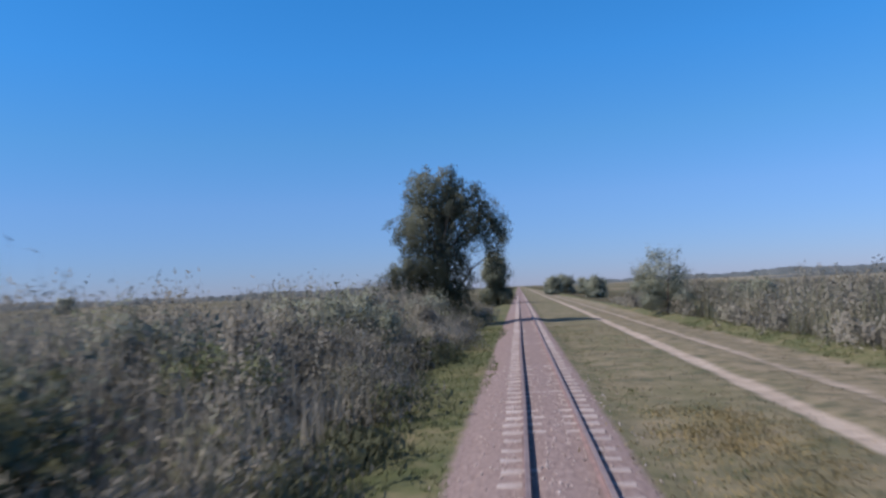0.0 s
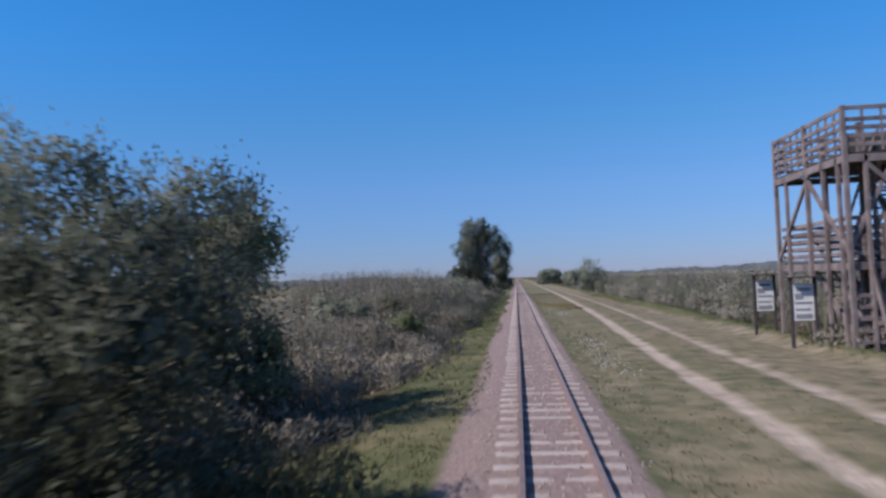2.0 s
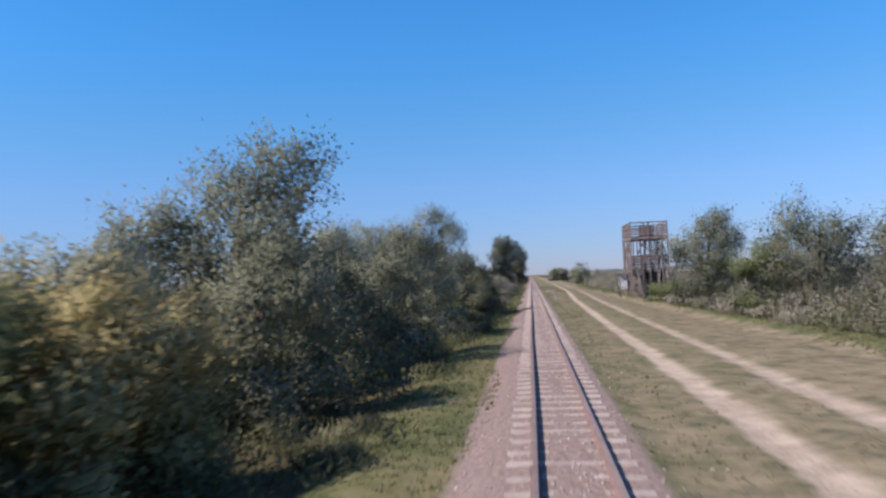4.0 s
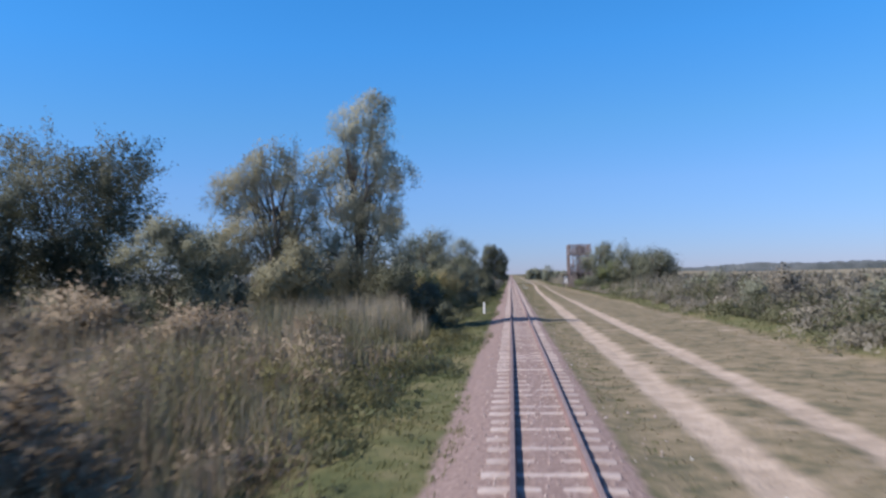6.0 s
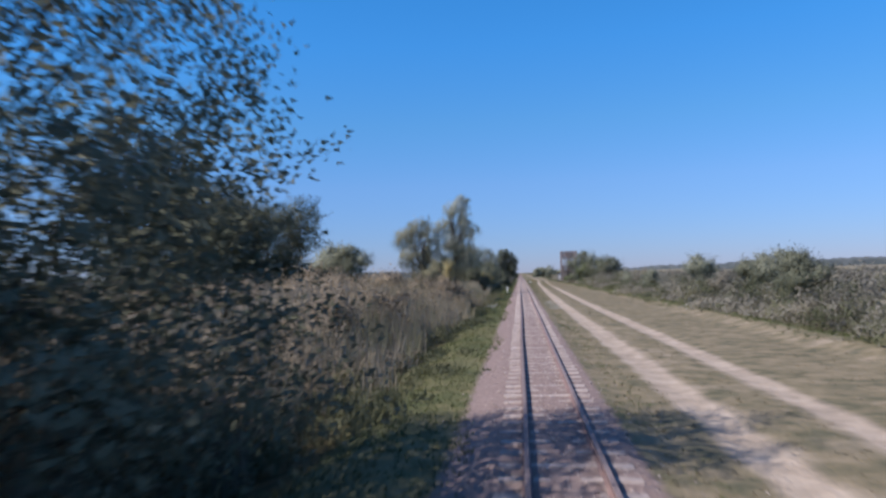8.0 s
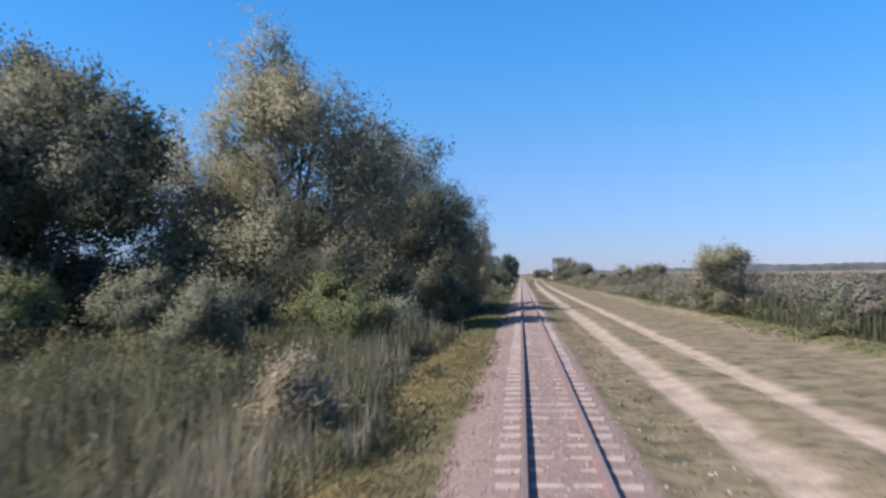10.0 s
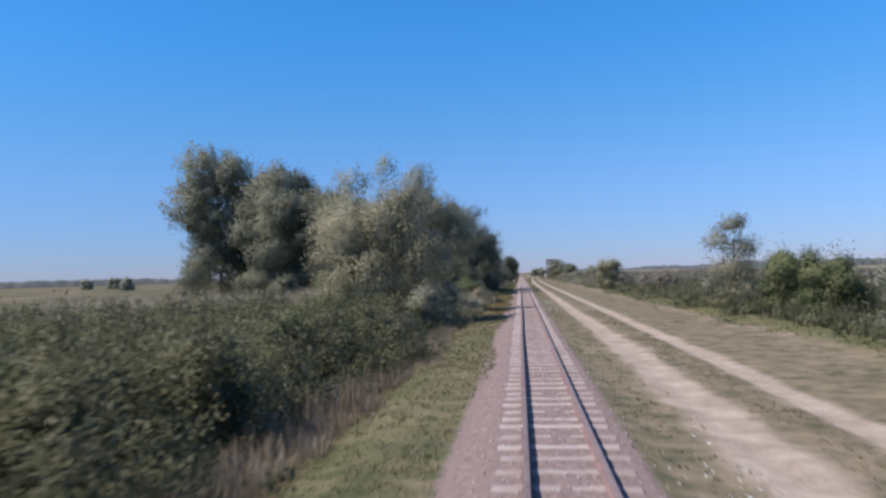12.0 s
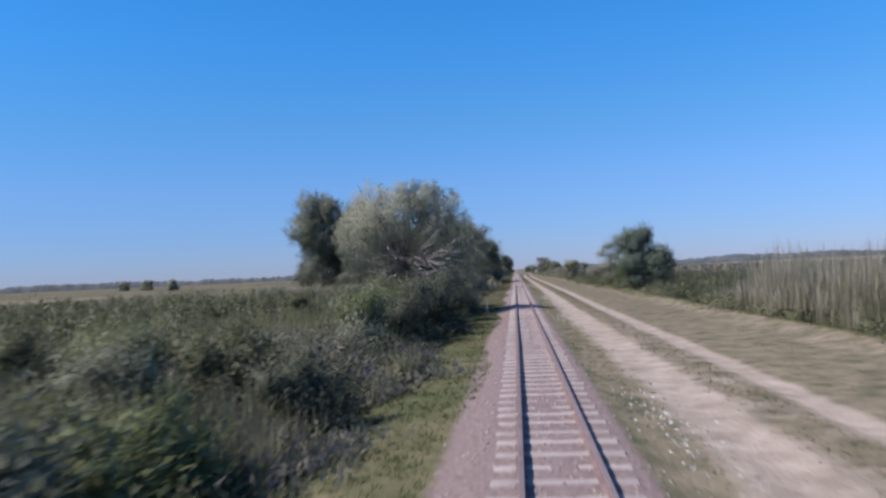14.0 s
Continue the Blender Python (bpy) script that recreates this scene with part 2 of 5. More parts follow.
def land(x, y):
    """Height of the ground; the rail heads are at 0."""
    x, y = np.asarray(x, float), np.asarray(y, float)
    z = -0.13 - 0.1 * smooth(np.abs(x), 0.75, 1.35)
    z = z + (0.013 + 0.007 * smooth(y, -252, -238) + 0.002 * smooth(y, -32, -20)) * (1 - smooth(np.abs(x), 0.28, 0.5)) + 0.006 * smooth(y, -32, -20) * (1 - smooth(np.abs(x), 0.5, 0.9))
    z = z - 0.35 * smooth(-x, 2.0, 4.5) - 0.1 * smooth(-x, 10, 20)
    rut = bed_x(y)
    for r in (rut, rut + 1.75):
        z = z - 0.05 * np.exp(-((x - r) / 0.28) ** 2)
    z = z - 0.15 * smooth(x, 5, 7.8) * smooth(y, -75, -48)
    bank = 8.7 + 0.5 * np.sin(y * 0.05)
    z = z + 0.22 * np.exp(-((x - bank) / 0.7) ** 2) - 0.15 * smooth(x, 9.5, 13)
    z = z + (0.03 * np.sin(x * 1.7 + y * 0.31) * np.sin(y * 0.83 - x * 0.4) + 0.02 * np.sin(x * 3.1 - y * 1.3)) * smooth(np.abs(x), 1.2, 2.5) * (1 - 0.85 * smooth(x, 1.5, 3.0))
    return z


def ground_material():
    m, n, l, b = shader("ground_soil", 0.95)
    b.inputs["Specular IOR Level"].default_value = 0.1

    def mask(name, wobble, scale):
        a = n.new("ShaderNodeAttribute")
        a.attribute_name = name
        w = noise_node(n, l, scale, 6.0)
        k = n.new("ShaderNodeMath")
        k.operation = "MULTIPLY_ADD"
        k.inputs[1].default_value = wobble
        l.new(w.outputs["Fac"], k.inputs[0])
        l.new(a.outputs["Fac"], k.inputs[2])
        r = n.new("ShaderNodeMapRange")
        r.inputs["From Min"].default_value, r.inputs["From Max"].default_value = 0.5 + wobble / 2 - 0.18, 0.5 + wobble / 2 + 0.18
        l.new(k.outputs[0], r.inputs["Value"])
        return r.outputs["Result"]

    fine = noise_node(n, l, 14, 8.0)
    broad = noise_node(n, l, 0.35, 5.0)
    mid = noise_node(n, l, 2.2, 6.0)
    turf = ramp(n, [(0.32, (0.05, 0.06, 0.028)), (0.48, (0.085, 0.092, 0.042)), (0.6, (0.135, 0.125, 0.065)), (0.72, (0.18, 0.15, 0.09))])
    l.new(mid.outputs["Fac"], turf.inputs["Fac"])
    turf2 = ramp(n, [(0.35, (0.07, 0.082, 0.036)), (0.5, (0.115, 0.115, 0.055)), (0.65, (0.18, 0.15, 0.085))])
    l.new(broad.outputs["Fac"], turf2.inputs["Fac"])
    grass = mixed(n, l, turf.outputs[0], turf2.outputs[0], 0.5)
    soil = ramp(n, [(0.3, (0.26, 0.21, 0.163)), (0.5, (0.335, 0.273, 0.215)), (0.7, (0.41, 0.338, 0.272))])
    l.new(mid.outputs["Fac"], soil.inputs["Fac"])
    gravel = ramp(n, [(0.3, (0.1, 0.073, 0.069)), (0.5, (0.2, 0.15, 0.138)), (0.7, (0.31, 0.25, 0.23))])
    l.new(fine.outputs["Fac"], gravel.inputs["Fac"])
    gravel2 = mixed(n, l, gravel.outputs[0], (0.235, 0.176, 0.157), 0.45)
    litter = ramp(n, [(0.3, (0.04, 0.04, 0.02)), (0.7, (0.11, 0.09, 0.05))])
    l.new(mid.outputs["Fac"], litter.inputs["Fac"])
    field = ramp(n, [(0.3, (0.05, 0.054, 0.032)), (0.45, (0.095, 0.09, 0.052)), (0.56, (0.15, 0.125, 0.075)), (0.7, (0.22, 0.18, 0.12))])
    vast = noise_node(n, l, 0.022, 7.0)
    l.new(vast.outputs["Fac"], field.inputs["Fac"])
    dry = ramp(n, [(0.3, (0.09, 0.088, 0.056)), (0.48, (0.165, 0.14, 0.09)), (0.65, (0.222, 0.182, 0.122))])
    l.new(mid.outputs["Fac"], dry.inputs["Fac"])
    grass = mixed(n, l, grass, dry.outputs[0], mask("dry", 0.6, 0.5))
    c = mixed(n, l, grass, litter.outputs[0], mask("litter", 0.5, 0.9))
    c = mixed(n, l, c, field.outputs[0], mask("field", 0.3, 0.1))
    stubble = ramp(n, [(0.35, (0.15, 0.135, 0.09)), (0.65, (0.24, 0.205, 0.14))])
    l.new(broad.outputs["Fac"], stubble.inputs["Fac"])
    c = mixed(n, l, c, stubble.outputs[0], mask("stubble", 0.5, 0.012))
    c = mixed(n, l, c, soil.outputs[0], mask("bare", 0.7, 0.8))
    c = mixed(n, l, c, gravel2, mask("ballast", 0.5, 3.0))
    l.new(c, b.inputs["Base Color"])
    bumped(n, l, b, fine.outputs["Fac"], 0.7, 0.05)
    return m


def build_ground():
    far = [1.35 ** k for k in range(1, 24)]
    xs = sorted(set([-20 - 6 * f for f in far if 6 * f < 4000] + list(np.arange(-20, -4.5, 1.0)) + list(np.arange(-4.5, 10.01, 0.22)) + list(np.arange(10.5, 20.1, 1.0)) + [21 + 6 * f for f in far if 6 * f < 4000]))
    ys = sorted(set([-330 - 10 * f for f in far if 10 * f < 3000] + list(np.arange(-330, 120, 1.6)) + list(np.arange(120, 320, 5.0)) + [320 + 12 * f for f in far if 12 * f < 4500]))
    X, Y = np.meshgrid(xs, ys)
    Z = land(X, Y)
    v = np.stack([X, Y, Z], -1).reshape(-1, 3)
    w, h = len(xs), len(ys)
    i = (np.arange(h - 1)[:, None] * w + np.arange(w - 1)[None]).ravel()
    ob = mass("ground", v, np.stack([i, i + 1, i + w + 1, i + w], 1), ground_material())
    ob.data.polygons.foreach_set("use_smooth", [True] * len(ob.data.polygons))
    x, y = v[:, 0], v[:, 1]
    rut = bed_x(y)
    worn = smooth(-y, 55, 100)
    bare = np.maximum((0.86 + 0.14 * worn) * np.exp(-((x - rut) / (0.3 + 0.1 * worn + 0.28 * smooth(-y, 215, 275))) ** 2), (0.62 + 0.3 * worn) * np.exp(-((x - rut - 1.75) / 0.36) ** 2))
    bare = np.maximum(bare, (0.3 * smooth(-y, -20, 90) + 0.1 * smooth(-y, 255, 280)) * np.exp(-((x - rut - 1.0) / 1.6) ** 2))
    bare = np.maximum(bare, 0.35 * np.exp(-((x - 7.6) / 1.1) ** 2))
    masks = {"bare": bare, "dry": (0.56 + 0.19 * worn) * smooth(x, 0.4, 1.3) + 0.2 * smooth(x, 4, 6) - 0.7 * smooth(x, 7.7, 8.5) + 0.42 * smooth(-x, 0.8, 1.3) * smooth(-y, 186, 200) * (1 - smooth(-y, 258, 268)), "ballast": 1 - smooth(np.abs(x + 0.22), 0.9, 1.4), "litter": smooth(-x, 2.6, 3.6) + smooth(x, 8.6, 9.8), "stubble": smooth(x, 100, 160) * smooth(y, -80, -20) * (1 - smooth(x, 500, 800)), "field": smooth(-x, 13, 20) + smooth(x, 16, 26)}
    for key, val in masks.items():
        at = ob.data.attributes.new(key, "FLOAT", "POINT")
        at.data.foreach_set("value", np.clip(val, 0, 1).astype(np.float32))
    return tagged(ob, "flat grassy ground with a gravel bed and bare wheel ruts", "ground", kind="structure")


build_ground()


# ---- the line ----
def rail_bm(x, y0, y1):
    """A flat-bottomed rail: foot, web and rounded head."""
    half = [(0.058, -0.115), (0.058, -0.107), (0.014, -0.096), (0.01, -0.045), (0.031, -0.034), (0.031, -0.006), (0.024, 0.0)]
    outline = half + [(-a, b) for a, b in reversed(half)]
    bm = bmesh.new()
    ys = np.linspace(y0, y1, 60)
    rings = []
    for y in ys:
        dx = 0.012 * math.sin(y * 0.21 + x) + 0.006 * math.sin(y * 0.63)
        rings.append([bm.verts.new((x + dx + a, y, b)) for a, b in outline])
    for r0, r1 in zip(rings, rings[1:]):
        for k in range(len(outline)):
            f = bm.faces.new((r0[k], r0[(k + 1) % len(outline)], r1[(k + 1) % len(outline)], r1[k]))
            f.material_index = 1 if k in (5, 6, 7) else 0
    return bm


def sleeper_mesh(rng):
    """A worn sleeper with chamfered edges and a dip under each rail."""
    xs = [-0.73, -0.55, -0.3, 0.0, 0.3, 0.55, 0.73]
    bm = bmesh.new()
    rings = []
    for x in xs:
        top = -0.1 - 0.012 * (abs(x) < 0.2) + rng.uniform(-0.006, 0.006)
        w = 0.088 + rng.uniform(-0.012, 0.01)
        rings.append([bm.verts.new((x + rng.uniform(-0.01, 0.01), s, z)) for s, z in ((-w, -0.2), (-w, top - 0.025), (-w + 0.025, top), (w - 0.025, top), (w, top - 0.025), (w, -0.2))])
    for r0, r1 in zip(rings, rings[1:]):
        for k in range(5):
            bm.faces.new((r0[k], r1[k], r1[k + 1], r0[k + 1]))
    bm.faces.new(rings[0])
    bm.faces.new(rings[-1][::-1])
    bmesh.ops.recalc_face_normals(bm, faces=bm.faces)
    return bm


PITCH = 0.57
track = tagged(new("railway_track"), "narrow-gauge railway track with rusty rails on pale sleepers in gravel", "railway track")
for rx in (-0.405, 0.405):
    r = part("rail", rail_bm(rx, -330, 420), RAIL_SIDE, track, "brown rusty steel rail with a dark worn head")
    r.data.materials.append(RAIL_HEAD)


# ---- trees and shrubs ----
def crown_points(rng, lobes, n):
    """Clump centres near the skin of lumpy lobes (x, y, z, rx, ry, rz), each a piece of the crown."""
    lobes = np.array(lobes, float)
    vol = lobes[:, 3] * lobes[:, 4] * lobes[:, 5]
    pick = rng.choice(len(lobes), n, p=vol ** 0.7 / np.sum(vol ** 0.7))
    d = unit(rng.normal(size=(n, 3)))
    r = rng.uniform(0.25, 1.0, n) ** 0.45 * rng.uniform(0.82, 1.12, n)
    return lobes[pick, :3] + d * lobes[pick, 3:] * r[:, None]


def make_tree(name, label, category, at, height, lobes, leaf, rng_seed, clumps=220, per=50, size=0.16, slim=0.28, spread=0.34, hang=0.0, body=1.0, trunk=0.16, limbs=6, lean=0.0, bark=BARK, group=""):
    """A tree of trunk, limbs and a crown of single leaves. lobes are given as shares of the height: (x, y, z, rx, ry, rz)."""
    rng = np.random.default_rng(rng_seed)
    x, y = at
    root = new(name)
    root.location = (x, y, float(land(x, y)) - 0.03)
    tagged(root, label, category, group)
    lob = [[c * height for c in lo] for lo in lobes]
    top = height * 0.72
    bend = rng.normal(0, 0.05, 2) * height
    pts = [Vector((bend[0] * (k / 5) ** 2 + lean * height * k / 5, bend[1] * (k / 5) ** 2, top * k / 5)) for k in range(6)]
    part("trunk", tube(pts, [trunk * (1.25 - 0.2 * k) if k else trunk * 1.6 for k in range(6)], 8), bark, root)
    ends = crown_points(rng, lob, max(1, limbs))
    for k in range(limbs):
        base = pts[1 + k % 4]
        e = Vector(ends[k])
        m = base.lerp(e, 0.5) + Vector((0, 0, 0.06 * height))
        part("limb", tube([base, base.lerp(m, 0.6), m, e], [trunk * 0.55, trunk * 0.42, trunk * 0.3, trunk * 0.08], 6), bark, root)
    c = crown_points(rng, lob, clumps)
    p = np.repeat(c, per, 0)
    n = len(p)
    if hang:
        s = rng.uniform(0, 1, n)
        swing = np.repeat(rng.normal(0, 0.18, (clumps, 2)), per, 0)
        p = p + rng.normal(0, spread * 0.55, (n, 3)) * [1, 1, 0.6]
        p[:, 2] -= s * hang * height * np.repeat(rng.uniform(0.4, 1.3, clumps), per)
        p[:, :2] += swing * (s * hang * height)[:, None] + p[:, :2] * 0.05 * s[:, None]
        axis = unit(np.stack([rng.normal(0, 0.35, n), rng.normal(0, 0.35, n), -np.ones(n)], 1))
    else:
        way = unit(unit(c - np.array([0, 0, height * 0.35])) + rng.normal(0, 0.55, c.shape) + [0, 0, 0.25])
        way = np.repeat(way, per, 0)
        p = p + rng.normal(0, spread * 0.72, (n, 3)) + way * rng.normal(0, spread * 1.25, n)[:, None]
        axis = unit(rng.normal(0, 0.5, (n, 3)) + way)
    tips = c[:160] if category == "tree" else c[:0]
    near = tips * [0.35, 0.35, 0.72] + rng.normal(0, 0.02 * height, tips.shape)
    v, f = [], []
    for w in ((1, 0, 0), (0, 1, 0)):
        w = np.array(w) * max(0.012, 0.0028 * height)
        f.append(np.arange(3 * len(tips)).reshape(-1, 3) + 3 * len(tips) * len(v))
        v.append(np.stack([near - w, near + w, tips], 1).reshape(-1, 3))
    if len(tips):
        tagged(mass("branching", np.concatenate(v), np.concatenate(f), bark, root), kind="stuff")
    core = crown_points(rng, [[*lo[:3], *(0.74 * k for k in lo[3:])] for lo in lob], int(clumps * 14 * body))
    core = core + rng.normal(0, spread * 0.4, core.shape)
    if hang:
        core[:, 2] -= rng.uniform(0, hang * 0.8, len(core)) * height
    core[:, 2], p[:, 2] = np.maximum(core[:, 2], 0.05), np.maximum(p[:, 2], 0.05)
    v, f = leaves_at(p, axis, rng, size, size * slim)
    big = 1.6 if height > 6.5 else 1.4
    v2, f2 = leaves_at(core, unit(rng.normal(size=core.shape)), rng, size * big, size * big * 0.28)
    hubs = np.array(lob)

    def away(q):
        near = np.argmin([(((q - h[:3]) / h[3:]) ** 2).sum(1) for h in hubs], 0)
        return unit((q - hubs[near, :3]) / hubs[near, 3:])

    mid = np.array([0, 0, height * 0.42])
    out = 0.6 * away(p) + 0.4 * unit(p - np.repeat(c, per, 0)) + 0.4 * unit(p - mid)
    out2 = 0.8 * away(core) + 0.4 * unit(core - mid)
    foliage("crown", np.concatenate([v, v2]), None, unit(np.concatenate([out, out2])), leaf, root, 0.28)
    return root


def dome(rng_seed, wide, low, high, n=12, squeeze=0.62):
    """A full rounded crown: one broad body with bumps all over it, as shares of the tree's height."""
    rng = np.random.default_rng(rng_seed + 5000)
    mid, half = (low + high) / 2, (high - low) / 2
    out = [(0, 0, mid, wide * squeeze, wide * squeeze, half * 0.72)]
    for k in range(n):
        d = unit(rng.normal(size=3) + [0, 0, 0.15])
        r = rng.uniform(0.2, 0.36)
        out.append((d[0] * wide * 0.62, d[1] * wide * 0.62, mid + d[2] * half * 0.66, wide * r * 1.15, wide * r * 1.15, half * r))
    if low < 0.1:
        for k in range(5):
            a = k * 1.26 + rng.uniform(0, 0.8)
            out.append((math.cos(a) * wide * 0.55, math.sin(a) * wide * 0.55, 0.16, wide * 0.36, wide * 0.36, 0.15))
    return out


# ---- herbs, reeds and grass ----
def scatter(rng, n, x0, x1, y0, y1, edge=1.0):
    """Places in a strip, thicker towards the side x0 when edge is over 1."""
    u = rng.uniform(0, 1, n) ** edge
    y = rng.uniform(y0, y1, n)
    x = x0 + (x1 - x0) * u + (np.sin(y * 0.9) * 0.2 + np.sin(y * 0.37 + 1) * 0.35 + np.sin(y * 2.1 + x1) * 0.15) * np.sign(x1 - x0) * (1 - u)
    return x, y


LATTICE = np.random.default_rng(4).uniform(0, 1, (128, 128))


def patchy(x, y, s):
    """A slow, uneven value from 0 to 1 over the land: two layers of smoothed noise."""
    total = 0.0
    for cell, weight in ((3.2 * s, 0.65), (1.3 * s, 0.35)):
        u, v = np.asarray(x) / cell + 517.3, np.asarray(y) / cell + 911.7
        i, j = np.floor(u).astype(int), np.floor(v).astype(int)
        a, b = smooth(u - i, 0, 1), smooth(v - j, 0, 1)
        at = [LATTICE[(i + p) % 128, (j + q) % 128] for p in (0, 1) for q in (0, 1)]
        total = total + weight * ((at[0] * (1 - b) + at[1] * b) * (1 - a) + (at[2] * (1 - b) + at[3] * b) * a)
    return np.clip(0.5 + 1.35 * (total - 0.5), 0, 1)


def weeds(name, label, seed, strip, n, top, material, leaves=18, size=0.125, slim=0.16, edge=1.3, rise=2.5, stool=17, even=0.0):
    """Tall leafy weeds: thin stalks with leaves all the way up. top: height at which the tallest end."""
    rng = np.random.default_rng(seed)
    stools = max(1, n // stool)
    cx, cy = scatter(rng, stools, *strip, edge=edge)
    own = rng.integers(0, stools, n)
    wide = rng.uniform(0.2, 0.55, stools)
    off = rng.normal(0, 1, (n, 2)) * wide[own, None]
    x, y = cx[own] + off[:, 0], cy[own] + off[:, 1]
    z = land(x, y)
    near = np.clip(np.abs(cx[own] - strip[0]) / rise, 0, 1)
    dome = 1.0 - 0.3 * np.minimum(1, (off ** 2).sum(1) / (1.6 * wide[own]) ** 2)
    lie = (1 - even) * (0.3 + 0.48 * patchy(x, y, 2.3) + 0.32 * patchy(x + 7, y, 0.7)) + 0.82 * even
    h = (top - z) * (0.3 + 0.7 * near) * dome * rng.uniform(0.68, 1.12, stools)[own] * lie * rng.uniform(0.84, 1.02, n) * 1.08
    h = np.minimum(h, (top - z) * (0.98 - 0.4 * even))
    base = np.stack([x, y, z - 0.02], 1)
    lean = rng.normal(0, 0.12, (n, 2))
    s = 0.06 + 0.93 * rng.beta(1.8, 1.3, (n, leaves))
    p = np.repeat(base[:, None], leaves, 1)
    p[:, :, 2] += s * h[:, None]
    p[:, :, :2] += lean[:, None] * (s * h[:, None])[..., None] + rng.normal(0, 0.12, (n, leaves, 2))
    p = p.reshape(-1, 3)
    axis = unit(np.stack([rng.normal(0, 0.55, len(p)), rng.normal(0, 0.55, len(p)), rng.uniform(-0.1, 1.5, len(p))], 1))
    v1, f1 = leaves_at(p, axis, rng, size, size * slim)
    tip = base + np.concatenate([lean * h[:, None], h[:, None]], 1)
    w = np.array([0.008, 0.0, 0])
    v2 = np.stack([base - w, base + w, tip], 1).reshape(-1, 3)
    rim = np.concatenate([off / wide[own, None] * 0.5, np.full((n, 1), 0.55)], 1)
    out = np.concatenate([np.repeat(rim, leaves, 0), rim])
    return tagged(foliage(name, np.concatenate([v1, v2]), None, unit(out), material, own=0.5), label, "weeds", kind="stuff")


def reeds(name, label, seed, strip, n, top, material, per=4, width=0.032, edge=1.2, rise=1.0, category="reeds", gaps=0.0):
    """Reeds and tall grass: upright arching blades in tussocks."""
    rng = np.random.default_rng(seed)
    x, y = scatter(rng, n, *strip, edge=edge)
    keep = patchy(x * 1.3, y, 0.8) + rng.uniform(-0.15, 0.15, n) > gaps
    x, y = x[keep], y[keep]
    n = len(x)
    z = land(x, y)
    near = np.clip(np.abs(x - strip[0]) / rise, 0, 1)
    h = (top - z) * (0.45 + 0.55 * near) * (0.55 + 0.28 * patchy(x, y, 2.3) + 0.17 * patchy(x, y + 5, 0.6))
    base = np.repeat(np.stack([x, y, z - 0.02], 1), per, 0) + rng.normal(0, 0.07, (n * per, 3)) * [1, 1, 0]
    m = n * per
    v, f = blades(base, rng.uniform(0, math.tau, m), np.abs(rng.normal(0.1, 0.13, m)), np.repeat(h, per) * rng.uniform(0.4, 1.08, m), width * rng.uniform(0.6, 1.3, m), rng)
    return tagged(mass(name, v, f, material), label, category, kind="stuff")


def turf(name, label, seed, x_of, y0, y1, n, height, material, per=5):
    """Short grass in tufts; x_of gives the strip's two sides at a place along the line."""
    rng = np.random.default_rng(seed)
    y = rng.uniform(y0, y1, n)
    a, b = x_of(y)
    x = a + (b - a) * rng.uniform(0, 1, n)
    keep = (rng.uniform(0, 1, n) < (b - a) / np.max(b - a)) & (patchy(x, y, 0.55) + rng.uniform(-0.5, 0.5, n) > 0.2)
    x, y = x[keep], y[keep]
    z = land(x, y)
    base = np.repeat(np.stack([x, y, z - 0.01], 1), per, 0) + rng.normal(0, 0.04, (len(x) * per, 3)) * [1, 1, 0]
    m = len(base)
    axis = unit(np.stack([rng.normal(0, 0.5, m), rng.normal(0, 0.5, m), np.ones(m)], 1))
    v, f = leaves_at(base, axis, rng, height, 0.009)
    return tagged(foliage(name, v, None, np.tile([0.0, 0.0, 1.0], (m, 1)), material), label, "grass", kind="stuff")


# left of the line, from the far end towards the last place of the camera
weeds("tall_weeds", "tall grey-green weeds along the ditch", 11, (-3.1, -11, -2, 62), 9000, 3.7, WEED, leaves=22, size=0.105, rise=3.2, even=0.4)
weeds("leafy_weeds", "dark green leafy weeds among the tall ones", 12, (-3.0, -9, -12, 60), 4200, 2.5, WEED_GREEN, leaves=22, size=0.15)
weeds("tall_weeds", "tall grey-brown weeds along the ditch", 13, (-3.2, -11, -12.5, -1), 3400, 3.5, WEED_DULL, leaves=22, size=0.105, rise=2.8, even=0.45)
weeds("low_weeds", "lower mixed weeds on the ditch bank", 14, (-3.3, -26, -36, -10), 9000, 1.4, WEED_DULL, leaves=15, size=0.15, rise=1.5)
reeds("reed_bed", "pinkish-brown dry reeds on the ditch bank", 45, (-4.5, -11, -30, -12), 900, 1.25, WEED_BROWN, gaps=0.3)
reeds("reed_bed", "grey-brown reeds among the tall weeds", 46, (-3.4, -10, -10, 45), 5200, 3.0, WEED, per=5, width=0.026, gaps=0.2, rise=2.8)
weeds("leafy_weeds", "dark green leafy weeds under the trees", 15, (-2.8, -12, -75, -34), 4000, 1.3, WEED_GREEN, leaves=18, rise=1.2)
weeds("leafy_weeds", "fresh green herbs on the bank before the thin tree", 69, (-2.8, -11, -54, -46.5), 2600, 0.5, WEED_GREEN, leaves=14, size=0.1, rise=1.4)
weeds("leafy_weeds", "green weeds beside the hedge", 16, (-3.4, -12, -100, -75), 2800, 0.7, WEED_GREEN, leaves=16)
reeds("reed_bed", "pale dry reeds beside the ditch", 17, (-3.9, -8.4, -109, -101.5), 1300, 2.25, REED, per=6, width=0.017, gaps=0.45, rise=0.9)
reeds("reed_bed", "grey-green reeds among the pale ones", 60, (-3.8, -9, -111, -101), 1300, 1.9, REED_GREEN, per=6, width=0.018, gaps=0.35, rise=1.2)
